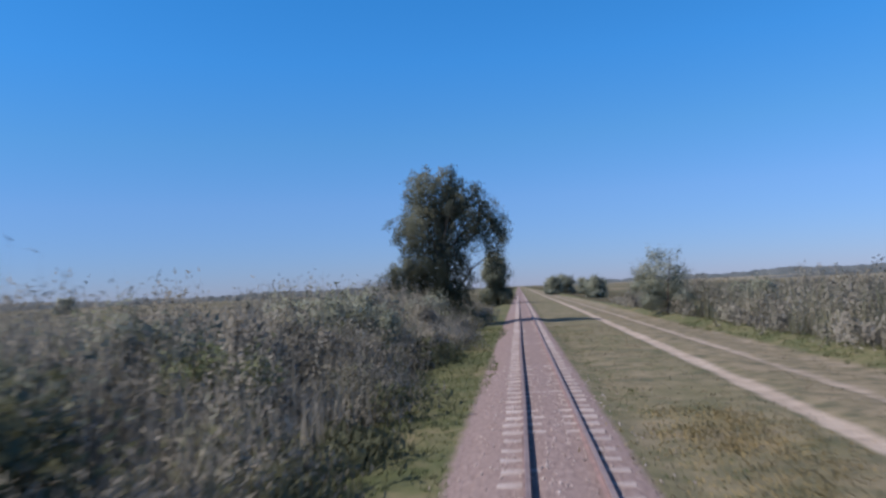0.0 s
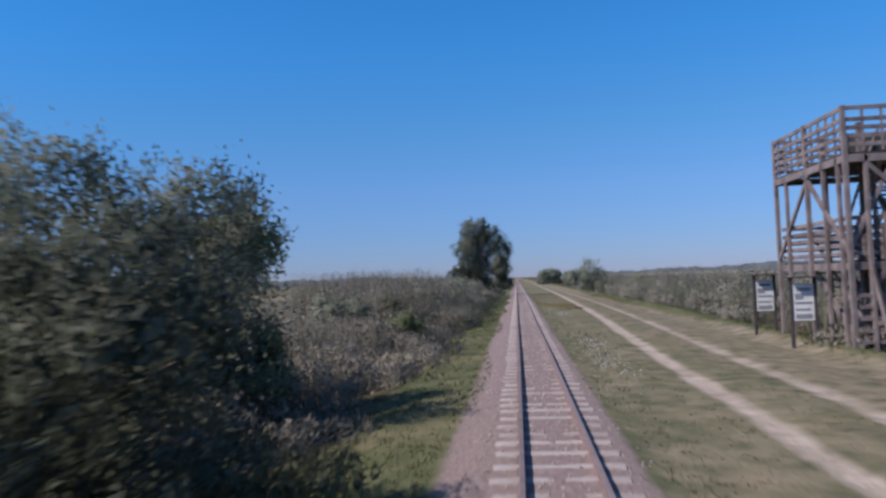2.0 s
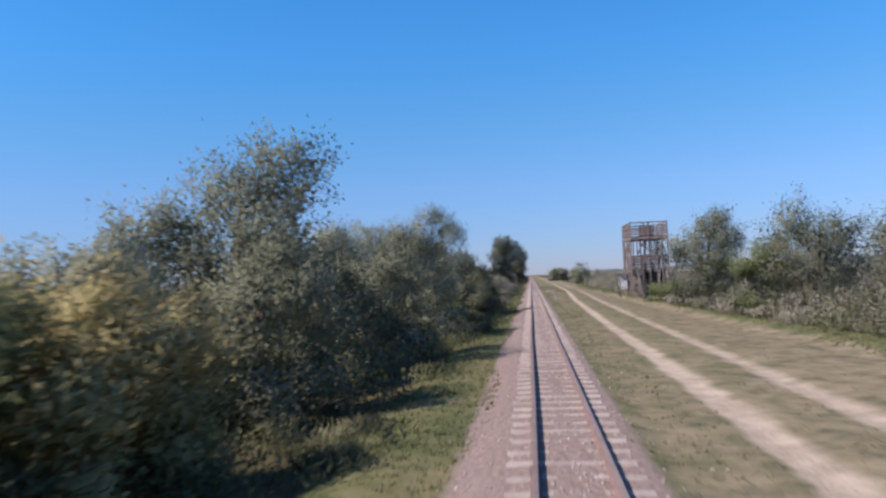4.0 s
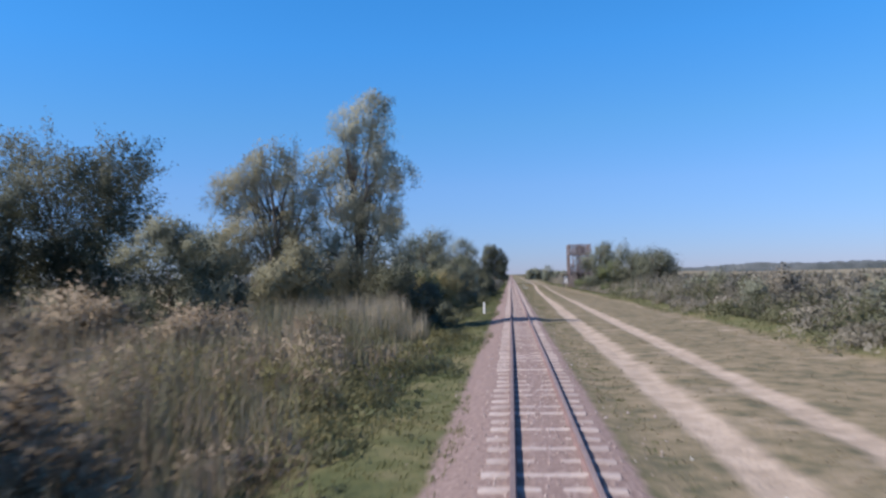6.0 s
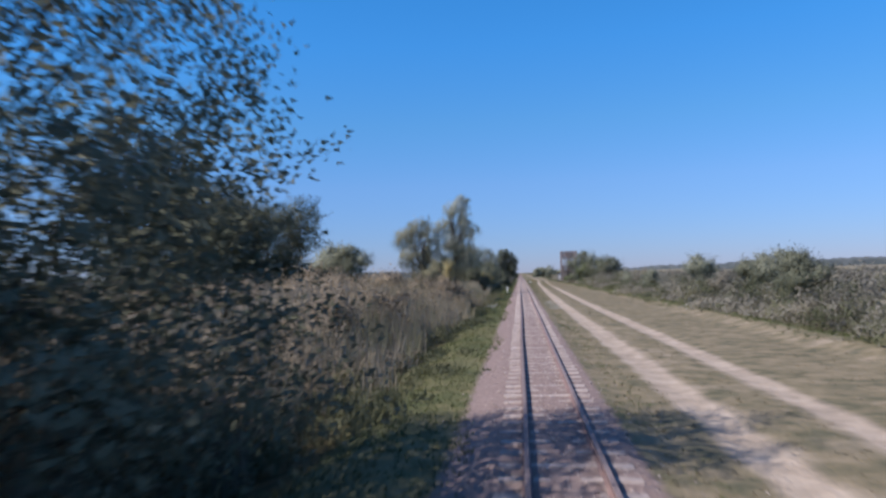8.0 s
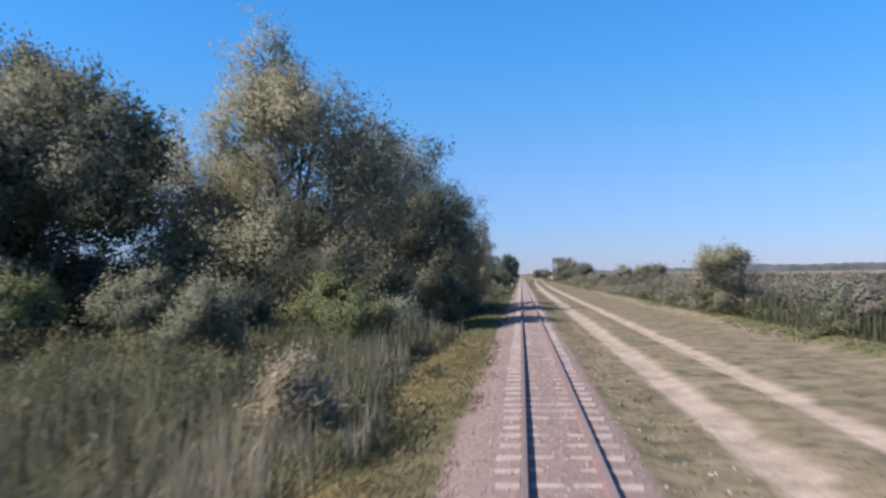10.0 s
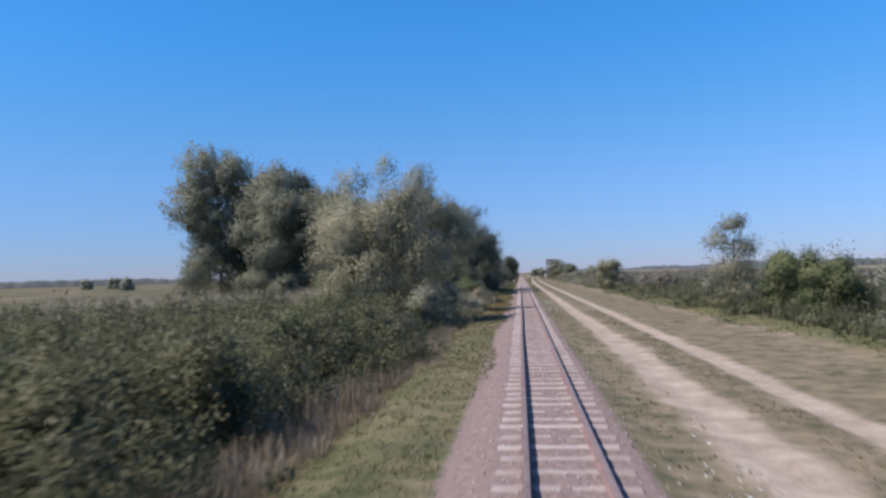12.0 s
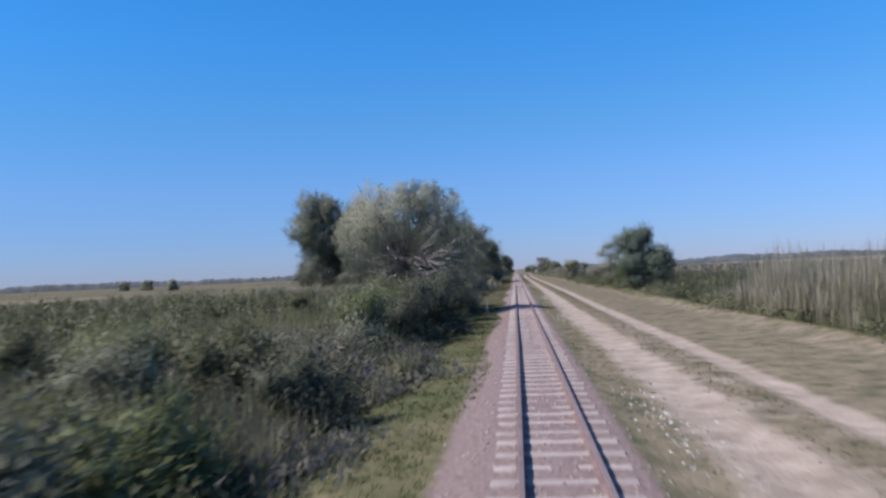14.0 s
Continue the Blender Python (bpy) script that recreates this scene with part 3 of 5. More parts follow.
weeds("dry_weeds", "golden-green weeds at the foot of the reeds", 52, (-3.0, -9, -123, -105), 4600, 1.5, WEED_GOLD, leaves=15, size=0.1, rise=2.0)
weeds("leafy_weeds", "fresh green weeds at the foot of the reeds", 53, (-2.8, -7, -123, -102), 1600, 0.6, LEAF_BUSH, leaves=15, size=0.1, rise=1.5)
weeds("dry_weeds", "reddish-brown dry weeds beside the line", 18, (-4.2, -20, -172, -137), 4000, 3.1, WEED_BROWN, leaves=16, rise=1.4, even=0.35)
weeds("dry_weeds", "lower brown and golden dry weeds beside the line", 57, (-3.4, -18, -137, -113), 2600, 2.5, WEED_BROWN, leaves=17, rise=1.6, even=0.2)
weeds("golden_weeds", "golden-green weeds among the brown ones", 58, (-3.9, -13, -139, -114), 3000, 2.0, WEED_GOLD, leaves=17, size=0.105, rise=2.2)
reeds("dry_stalks", "upright withered stalks and reeds beside the line", 47, (-3.5, -13, -172, -138), 3300, 2.7, WEED_DULL, per=5, width=0.02, gaps=0.32, rise=3.2)
reeds("dry_stalks", "golden dry grass stalks among the brown weeds", 66, (-3.3, -11, -142, -127), 2000, 2.4, STRAW, per=6, width=0.018, gaps=0.3, rise=3.0)
reeds("dry_stalks", "taller golden stalks standing in the dry weeds", 68, (-8.5, -14, -124, -112), 700, 3.0, STRAW, per=6, width=0.02, gaps=0.3, rise=1.5)
reeds("dry_stalks", "lower withered stalks beside the line", 59, (-3.5, -13, -139, -112), 3200, 2.0, WEED_BROWN, per=5, width=0.02, gaps=0.3, rise=2.4)
reeds("dry_stalks", "pale upright reeds among withered weeds", 48, (-3.4, -9, -172, -112), 2600, 2.2, REED_GREEN, per=6, width=0.016, gaps=0.45, rise=2.0)
weeds("leafy_weeds", "green weeds at the foot of the dry ones", 19, (-2.7, -5, -172, -113), 2200, 0.5, WEED_GREEN, leaves=14, rise=1.5)
weeds("leafy_weeds", "dull green weeds under the copse", 20, (-3.4, -12, -216, -172), 4500, 1.0, WEED_GREEN, leaves=16)
reeds("tall_grass", "mixed tall grass and reeds before the copse", 21, (-3.0, -11, -232, -192), 3800, 1.15, REED_GREEN, per=7, width=0.015, gaps=0.35)
weeds("leafy_weeds", "green weeds and withered herbs before the copse", 27, (-3.2, -14, -227, -200), 4600, 1.1, WEED_GREEN, leaves=16, rise=3.5)
reeds("tall_grass", "pale dry grass tuft beside the line", 29, (-2.8, -4.4, -221, -211), 260, 0.75, REED, per=8, width=0.013, rise=0.5)
weeds("bramble_thicket", "dark green brambles on the ditch bank", 22, (-4.2, -14, -264, -232), 5000, 2.1, WEED_GREEN, leaves=26, size=0.1, slim=0.27, rise=1.0)
reeds("tall_grass", "pale tall grass in front of the brambles", 23, (-2.9, -4.6, -264, -232), 1500, 0.3, WEED_BROWN, per=8, width=0.014, gaps=0.4)
weeds("bramble_thicket", "dark green brambles and saplings", 24, (-3.4, -13, -318, -264), 5200, 1.6, WEED_GREEN, leaves=26, size=0.1, slim=0.27, rise=1.0)
reeds("tall_grass", "pale dry grass standing before the copse", 65, (-15, -36, -216, -199), 1900, 1.95, REED, per=6, width=0.03, gaps=0.3)
reeds("reed_bed", "grey-green reeds among the brambles", 25, (-3.2, -12, -303, -286), 3200, 1.45, REED_GREEN, per=6, width=0.016, gaps=0.25)
reeds("tall_grass", "golden-green tall grass among the brambles", 67, (-4.2, -15, -306, -281), 2600, 1.75, WEED_GOLD, per=6, width=0.016, gaps=0.35, rise=1.6)
weeds("tall_weeds", "dull brown and grey weeds on the ditch bank", 51, (-3.1, -10, -303, -288), 2200, 1.4, WEED, leaves=16, rise=1.2)
weeds("field_weeds", "low rough growth of the open field", 26, (-12, -45, -318, 60), 5500, 0.55, WEED, leaves=12, size=0.3, edge=1.6, stool=4)

weeds("field_weeds", "grey-green rough growth covering the open marsh", 28, (-13, -75, -318, -225), 11000, 1.85, WEED_GREEN, leaves=11, size=0.26, edge=1.3, stool=4)

# right of the road
weeds("tall_weeds", "green and brown weeds along the track's far side", 31, (9.2, 22, -60, 75), 9000, 2.8, WEED, leaves=17, size=0.17, rise=1.8)
reeds("reed_bed", "brownish reeds among the weeds", 32, (9.8, 16, -60, 75), 3200, 2.3, REED_GREEN)
weeds("hedge_weeds", "green hedge of tall weeds beyond the bank", 33, (9.0, 20, -185, -60), 8500, 2.25, WEED, leaves=17, size=0.15, rise=2.0)
weeds("leafy_weeds", "green leafy weeds along the bank", 54, (8.9, 15, -185, -60), 4500, 1.9, WEED_GREEN, leaves=16, size=0.15, rise=1.5)
reeds("reed_bed", "brownish reeds behind the bank", 34, (9.8, 18, -185, -60), 2200, 1.7, REED_GREEN, rise=3.5)
reeds("reed_bed", "tall pale reeds beside the road", 35, (9.0, 20, -280, -185), 4200, 2.1, WEED_GREEN, rise=3.5, gaps=0.25)
weeds("hedge_weeds", "dull green weeds among the roadside reeds", 49, (8.8, 18, -318, -185), 6500, 1.7, WEED_GREEN, leaves=15, size=0.18, rise=3.0)
reeds("reed_bed", "tall straw-coloured reeds beside the road", 36, (9.4, 20, -318, -268), 3000, 2.2, REED_GREEN, rise=3.0, gaps=0.25)
reeds("reed_bed", "stand of tall pale straw-coloured reeds beside the road", 50, (9.0, 15, -299, -277), 1900, 3.4, REED, per=5, width=0.022, rise=1.2, gaps=0.3)
reeds("reed_bed", "greyish green reeds among the straw-coloured ones", 56, (8.9, 16, -299, -275), 2200, 2.9, REED_GREEN, per=5, width=0.022, rise=1.4, gaps=0.2)
weeds("field_weeds", "rough growth of the open marsh", 37, (20, 90, -318, 140), 6000, 1.5, WEED, leaves=12, size=0.5, edge=1.5, stool=4)

weeds("yellow_weeds", "low yellow-flowering weeds in the verge", 38, (2.2, 3.5, 4, 13), 620, 0.0, HERB_YELLOW, leaves=10, size=0.05, slim=0.2, rise=0.3, stool=6)
weeds("yellow_weeds", "low yellow-flowering weeds in the verge", 39, (-2.9, -1.4, -225, -196), 1800, -0.05, HERB_YELLOW, leaves=10, size=0.05, slim=0.2, rise=0.3, stool=6)
# short grass
for seed, y0, y1, n, blade, look_of in ((41, -190, 40, 25000, GRASS, "green"), (61, -262, -190, 5000, GRASS_DRY, "yellowish"), (64, -262, -190, 5000, GRASS, "green"), (62, -318, -262, 8000, GRASS, "green")):
    turf("verge_grass", "%s grass along the gravel bed" % look_of, seed, lambda y: (-3.2 + 0 * y, -1.25 + 0.2 * np.sin(y * 0.4)), y0, y1, n, 0.08, blade)
turf("verge_grass", "green grass on the low bank beyond the road", 63, lambda y: (7.9 + 0.3 * np.sin(y * 0.3), 9.7 + 0 * y), -318, 40, 14000, 0.13, GRASS)
turf("verge_grass", "patchy dull grass between line and road", 42, lambda y: (1.0 + 0.2 * np.sin(y * 0.5), bed_x(y) - 0.35), -318, 40, 16000, 0.06, GRASS_DRY)
turf("verge_grass", "green grass beside the gravel bed", 40, lambda y: (1.15 + 0.1 * np.sin(y * 0.7), np.minimum(2.0 + 0.3 * np.sin(y * 0.23), bed_x(y) - 0.72)), -318, 40, 8000, 0.06, GRASS)
turf("verge_grass", "worn grass between the ruts", 43, lambda y: (bed_x(y) + 0.45, bed_x(y) + 1.4), -318, 20, 4000, 0.05, GRASS_DRY)
turf("verge_grass", "withered grass tufts between the worn ruts", 70, lambda y: (bed_x(y) + 0.62 + 0.1 * np.sin(y), bed_x(y) + 1.35), -318, -225, 2400, 0.06, GRASS_DRY)
turf("verge_grass", "dry grass on the far verge", 44, lambda y: (bed_x(y) + 2.3, 9.4 + 0 * y), -318, 40, 16000, 0.045, GRASS_DRY)


def tree(kind, at, h, seed, **more):
    """The kinds of tree and shrub along the line."""
    if kind == "willow":
        return make_tree("willow_tree", more.pop("label", "grey-green willow with hanging twigs"), "tree", at, h, more.pop("lobes", dome(seed, 0.42, 0.16, 0.97)), more.pop("leaf", LEAF_WILLOW), seed, **{**dict(hang=0.1, size=0.12, slim=0.22, clumps=360, per=76, spread=0.26), **more})
    if kind == "poplar":
        return make_tree("broadleaf_tree", more.pop("label", "tall dark broadleaf tree"), "tree", at, h, more.pop("lobes", dome(seed, 0.42, 0.05, 0.97)), more.pop("leaf", LEAF_DARK), seed, **{**dict(body=1.4, size=0.16, slim=0.3, clumps=420, per=52, spread=0.32), **more})
    if kind == "silver":
        return make_tree("silver_tree", more.pop("label", "silvery shrub-like tree leafy to the ground"), "tree", at, h, more.pop("lobes", dome(seed, 0.44, 0.02, 0.97)), more.pop("leaf", LEAF_GREY), seed, **{**dict(size=0.105, slim=0.26, clumps=440, per=70, spread=0.24), **more})
    return make_tree("shrub", more.pop("label", "rounded green shrub"), "shrub", at, h, more.pop("lobes", dome(seed, 0.5, 0.03, 0.94, 9)), more.pop("leaf", LEAF_BUSH), seed, **{**dict(size=0.095, slim=0.25, clumps=180, per=64, spread=0.17, trunk=0.06, limbs=4, body=1.9), **more})


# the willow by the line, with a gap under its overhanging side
tree("willow", (-4.65, 43.5), 10.6, 101, clumps=440, size=0.13, per=100, spread=0.26, body=1.3, lobes=[(-0.02, 0, 0.8, 0.2, 0.2, 0.17), (0.12, 0, 0.7, 0.2, 0.18, 0.18), (-0.1, 0, 0.58, 0.2, 0.2, 0.2), (-0.02, 0, 0.4, 0.2, 0.2, 0.2), (-0.24, 0, 0.36, 0.13, 0.13, 0.09), (0.27, 0, 0.58, 0.08, 0.11, 0.17), (0, 0, 0.2, 0.15, 0.15, 0.17), (-0.12, 0, 0.16, 0.15, 0.15, 0.13)], leaf=LEAF_DEEP_AND_SHADE, label="dark green willow overhanging the line")
tree("poplar", (-3.0, 93), 7.6, 102, lobes=dome(102, 0.3, 0.03, 0.97, 10), label="dark round tree beside the line")
tree("shrub", (9.0, 48), 4.9, 103, leaf=LEAF_WILLOW, label="grey-green round willow shrub")
for k, (sx, sy, sh) in enumerate([(7.5, 165, 4.2), (11, 180, 5.2), (15, 170, 4.2), (9, 210, 5), (20, 190, 4.4), (12, 120, 3.5), (16, 100, 3.2)]):
    tree("shrub", (sx, sy), sh, 110 + k, leaf=LEAF_WILLOW, size=0.2, spread=0.3, clumps=170, label="far grey-green shrub beside the road")
for k, (sx, sy, sh) in enumerate([(-5.0, 11, 2.2), (-5.6, 17, 2.5), (-4.6, 22, 2.3), (-6.5, 25, 2.5), (-4.4, 30, 2.2), (-5.2, 35, 2.4), (-8.5, 14, 2.6), (-5.4, 4, 2.1), (-5.2, -6, 2.2), (-4.5, 38, 1.8)]):
    tree("shrub", (sx, sy), sh, 210 + k, leaf=(LEAF_BUSH, WEED, LEAF_WILLOW)[k % 3], clumps=70, label="leafy grey-green bush among the ditch weeds")
# left, by the watch tower
for k, (sx, sy, sh) in enumerate([(-9.2, -36, 3.4), (-12.5, -46, 4.6), (-13, -36, 3.4), (-8.5, -33, 3.0), (-14, -52, 4.5)]):
    tree("shrub", (sx, sy), sh, 240 + k, leaf=LEAF_DARK, size=0.14, per=60, label="dark shrub behind the line-side trees")
tree("silver", (-9.8, -40.8), 7.6, 117, leaf=LEAF_DARK, body=0.4, clumps=300, per=80, size=0.085, spread=0.18, limbs=9, label="dark leafy tree behind the thin one")
tree("silver", (-6.6, -43.2), 7.3, 121, leaf=LEAF_DARK, clumps=270, per=90, size=0.075, spread=0.18, body=0.5, limbs=10, lobes=[(0, 0, 0.75, 0.2, 0.24, 0.2), (0.21, 0, 0.66, 0.16, 0.2, 0.17), (-0.25, 0, 0.7, 0.22, 0.24, 0.2), (-0.1, 0, 0.45, 0.34, 0.3, 0.16), (-0.5, 0, 0.6, 0.2, 0.2, 0.24), (0.03, 0, 0.9, 0.15, 0.14, 0.09), (0.18, 0, 0.82, 0.11, 0.12, 0.1)], label="thin grey-green tree with a see-through crown")
# darker leaf colour here stands for the shrub's shaded underside
tree("shrub", (-6.9, -32.8), 6.1, 122, leaf=LEAF_DARK, clumps=280, label="green shrub beside the line, its shade put into darker leaves")
tree("shrub", (-6.8, -36.5), 4.7, 123, leaf=LEAF_WILLOW, clumps=200, label="grey-green shrub beside the line")
tree("shrub", (-5.9, -31.2), 5.2, 124 + 80, leaf=LEAF_BUSH, clumps=200, lobes=dome(204, 0.3, 0.03, 0.94), label="yellow-green shrub beside the line")
tree("shrub", (-5.4, -48.2), 1.1, 118, leaf=LEAF_BUSH, label="low green shrub under the thin tree")
tree("shrub", (-6.6, -47.2), 1.2, 119, leaf=LEAF_BUSH, label="green low shrub on the bank")
# shade put into the leaf colour; last three shrubs stand for the verge's shadow
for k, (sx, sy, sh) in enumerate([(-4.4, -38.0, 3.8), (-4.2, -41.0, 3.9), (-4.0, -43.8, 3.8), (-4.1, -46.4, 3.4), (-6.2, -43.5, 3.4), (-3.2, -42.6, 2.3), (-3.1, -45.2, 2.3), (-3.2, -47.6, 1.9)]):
    tree("shrub", (sx, sy), sh, 330 + k, leaf=LEAF_DEEP_AND_SHADE, clumps=130, label="shrub in the thicket beside the line, shade put into its leaf colour")
tree("shrub", (-4.4, -49), 1.2, 128, leaf=LEAF_BUSH, label="green low shrub on the bank")
# the tree's shade on this shrub is put into its leaf colour
tree("shrub", (-8.4, -45.5), 3.2, 124, leaf=LEAF_DEEP_AND_SHADE, label="shrub under the thin tree, shade put into its leaf colour")
tree("silver", (-10.5, -50), 6.5, 125, leaf=LEAF_WILLOW, label="grey-green tree in the hedge")
# the hedge
tree("silver", (-7.9, -70), 7.7, 131, leaf=LEAF_DARK, label="dark green tree in the hedge")
tree("shrub", (-5.0, -60), 5.4, 132, leaf=LEAF_DARK, label="dark tall shrub in the hedge")
tree("shrub", (-8.5, -76), 4.6, 133, leaf=LEAF_WILLOW, label="grey-green shrub in the hedge")
tree("shrub", (-5.7, -80), 3.5, 134, leaf=LEAF_YELLOW, clumps=240, label="yellowing shrub at the end of the hedge")
tree("shrub", (-5.0, -66), 4.4, 135, leaf=LEAF_DARK, label="dark shrub in the hedge")
tree("shrub", (-12, -84), 3.4, 136, leaf=LEAF_YELLOW, label="yellow-green shrub at the ditch")
tree("shrub", (-6.6, -86), 2.7, 137, leaf=LEAF_YELLOW, label="yellowing shrub at the end of the hedge")
tree("shrub", (-8.8, -88), 3.1, 138, leaf=LEAF_BUSH, label="green shrub at the end of the hedge")
tree("shrub", (-6.6, -82), 3.6, 139, leaf=LEAF_BUSH, label="green shrub in the hedge")
tree("shrub", (-5.4, -75), 4.2, 140, leaf=LEAF_DARK, label="dark green shrub in the hedge")
tree("shrub", (-5.2, -53), 4.4, 129, leaf=LEAF_WILLOW, label="grey-green shrub in the hedge")
# twin willows
tree("willow", (-6.9, -100.5), 11.2, 141, leaf=LEAF_GREY, clumps=460, per=125, size=0.09, spread=0.26, body=1.0, limbs=9, lobes=[(0.02, 0, 0.83, 0.14, 0.15, 0.14), (-0.1, 0.03, 0.68, 0.13, 0.15, 0.11), (0.11, 0, 0.67, 0.11, 0.14, 0.1), (-0.02, 0, 0.54, 0.13, 0.14, 0.09), (0.08, 0, 0.48, 0.11, 0.12, 0.08), (0.11, -0.02, 0.3, 0.13, 0.15, 0.14), (0.0, -0.02, 0.26, 0.15, 0.16, 0.14), (-0.12, 0, 0.34, 0.15, 0.16, 0.13), (-0.02, 0, 0.12, 0.2, 0.2, 0.11), (0.07, 0, 0.94, 0.06, 0.07, 0.05)], label="tall silvery willow beside the line")
tree("willow", (-8.4, -104.5), 4.8, 145, leaf=LEAF_OLIVE, clumps=200, lobes=dome(145, 0.42, 0.02, 0.97, 12, 0.55), label="bushy silvery willow at the foot of a tall one")
tree("willow", (-10.2, -101.2), 9.4, 142, leaf=LEAF_OLIVE, clumps=380, per=120, size=0.09, limbs=8, lobes=[(-0.04, 0, 0.82, 0.16, 0.18, 0.14), (-0.2, 0, 0.7, 0.14, 0.16, 0.13), (0.1, 0, 0.62, 0.14, 0.16, 0.13), (-0.08, 0, 0.48, 0.2, 0.2, 0.14), (0.04, 0, 0.26, 0.2, 0.2, 0.16), (0.1, 0, 0.12, 0.2, 0.2, 0.12)], label="lower silvery willow beside the tall one")
tree("shrub", (-5.2, -127.3), 3.9, 143, leaf=LEAF_YELLOW, clumps=60, per=50, spread=0.13, lobes=[(0, 0, 0.5, 0.1, 0.1, 0.42), (0.05, 0, 0.75, 0.07, 0.07, 0.2), (-0.06, 0, 0.35, 0.1, 0.1, 0.3)], label="slender yellow shrub among dry weeds")
# shadow at the willows' foot, carried by the bushes' leaf colour
tree("shrub", (-5.2, -101.8), 3.3, 146, leaf=LEAF_DEEP_AND_SHADE, label="bush at the foot of the willows, shade put into its leaf colour")
tree("shrub", (-4.9, -98.6), 3.0, 147, leaf=LEAF_DEEP_AND_SHADE, label="bush at the foot of the willows, shade put into its leaf colour")
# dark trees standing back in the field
tree("poplar", (-33.8, -80), 17.8, 151, clumps=700, size=0.17, body=1.8, lobes=dome(151, 0.47, 0.02, 0.97, 18, 0.74), label="broad dark dome-shaped tree in the field", leaf=LEAF_DEEP_AND_SHADE)
tree("poplar", (-36, -88), 10.5, 157, leaf=LEAF_DEEP_AND_SHADE)
tree("poplar", (-30.6, -99), 13.2, 158, size=0.16, body=1.9, lobes=dome(158, 0.38, 0.02, 0.97, 14, 0.7), leaf=LEAF_DEEP_AND_SHADE)
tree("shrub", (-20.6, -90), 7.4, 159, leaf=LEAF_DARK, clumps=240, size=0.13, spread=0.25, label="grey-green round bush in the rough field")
tree("poplar", (-31.2, -118), 17.0, 152, clumps=520, size=0.16, body=1.9, lobes=dome(152, 0.37, 0.02, 0.97, 16, 0.7), leaf=LEAF_DEEP_AND_SHADE)
tree("poplar", (-31.4, -107), 15.4, 153, size=0.16, body=1.9, lobes=dome(153, 0.35, 0.02, 0.97, 14, 0.7), leaf=LEAF_DEEP_AND_SHADE)
tree("poplar", (-34, -96), 11, 154, leaf=LEAF_DEEP_AND_SHADE)
tree("poplar", (-29, -110), 10.8, 156, size=0.16, body=1.9, lobes=dome(156, 0.4, 0.02, 0.97, 14, 0.7), leaf=LEAF_DEEP_AND_SHADE)
tree("shrub", (-31, -58), 9.2, 155, leaf=LEAF_WILLOW, size=0.3, spread=0.5, label="grey-green tree in the field")
# the copse
tree("silver", (-10.2, -190), 14.0, 161, clumps=800, per=96, size=0.13, spread=0.34, body=1.5, leaf=LEAF_OLIVE, lobes=dome(161, 0.34, 0.02, 0.9, 18, 0.68) + [(-0.08, 0, 0.88, 0.12, 0.14, 0.1), (0.26, 0, 0.4, 0.16, 0.2, 0.24), (-0.26, -0.05, 0.3, 0.18, 0.2, 0.22), (-0.22, -0.18, 0.2, 0.2, 0.18, 0.19), (0.02, -0.22, 0.2, 0.22, 0.18, 0.19), (0.2, -0.16, 0.18, 0.18, 0.18, 0.17), (0.24, 0.1, 0.58, 0.13, 0.15, 0.14)], label="large bushy grey-green tree at the copse's edge")
tree("shrub", (-5.2, -200), 2.8, 131 + 60, leaf=LEAF_BUSH, label="green bush at the copse's edge")
tree("shrub", (-5.6, -191), 3.4, 187, leaf=LEAF_DARK, label="dark bush at the copse's edge")
tree("shrub", (-5.0, -184), 3.8, 188, leaf=LEAF_DARK, label="dark bush at the copse's edge")
tree("shrub", (-8.4, -203), 2.6, 189, leaf=LEAF_DARK, label="dark bush in front of the copse")
tree("silver", (-8.2, -177), 12.8, 185 + 30, body=1.6, size=0.13, leaf=LEAF_DARK, label="dark tree at the copse's edge")
tree("silver", (-6.3, -179), 9.7, 190, body=1.6, size=0.13, leaf=LEAF_DARK, label="dark tree at the copse's edge")
tree("poplar", (-6.0, -170), 10.2, 162, size=0.095, per=96, spread=0.26, label="dark tree in the copse")
tree("poplar", (-19.4, -194), 13.6, 163, leaf=LEAF_DARK, clumps=820, size=0.17, label="dark green tree in the copse")
tree("silver", (-15.6, -187), 12.4, 164, body=1.6, size=0.13, label="silvery tree in the copse")
tree("poplar", (-24, -195), 13.5, 165, leaf=LEAF_DARK, clumps=820, size=0.17, label="dark green tree in the copse")
tree("shrub", (-5.0, -178), 5.0, 166, leaf=LEAF_BUSH, label="green shrub at the copse's edge")
tree("shrub", (-4.8, -196), 2.0, 167, leaf=LEAF_GREY, label="pale bush at the copse's edge")
tree("poplar", (-33, -188), 19.4, 168, clumps=900, size=0.19, lobes=dome(168, 0.31, 0.02, 0.97, 18, 0.74), label="dark dense tree behind the copse")
tree("poplar", (-26, -188), 16.6, 169, clumps=900, size=0.19, lobes=dome(169, 0.37, 0.02, 0.97, 18, 0.74), label="dark dense tree behind the copse")
for k, (sx, sy, sh) in enumerate([(-12.5, -198, 3.4), (-15, -201, 3.0), (-9.5, -198.5, 3.2), (-18, -199, 3.6), (-21, -203, 3.4), (-7.2, -195, 3.2), (-13.5, -205, 2.4)]):
    tree("shrub", (sx, sy), sh, 310 + k, leaf=(LEAF_DARK, LEAF_BUSH)[k % 2], size=0.12, label="%s undergrowth bush before the copse" % ("dark green", "dull green")[k % 2])
tree("shrub", (-3.7, -210.5), 1.4, 320, leaf=REED, clumps=90, size=0.09, slim=0.14, lobes=dome(320, 0.6, 0.03, 0.94, 9), label="pale dry twiggy bush in the verge grass")
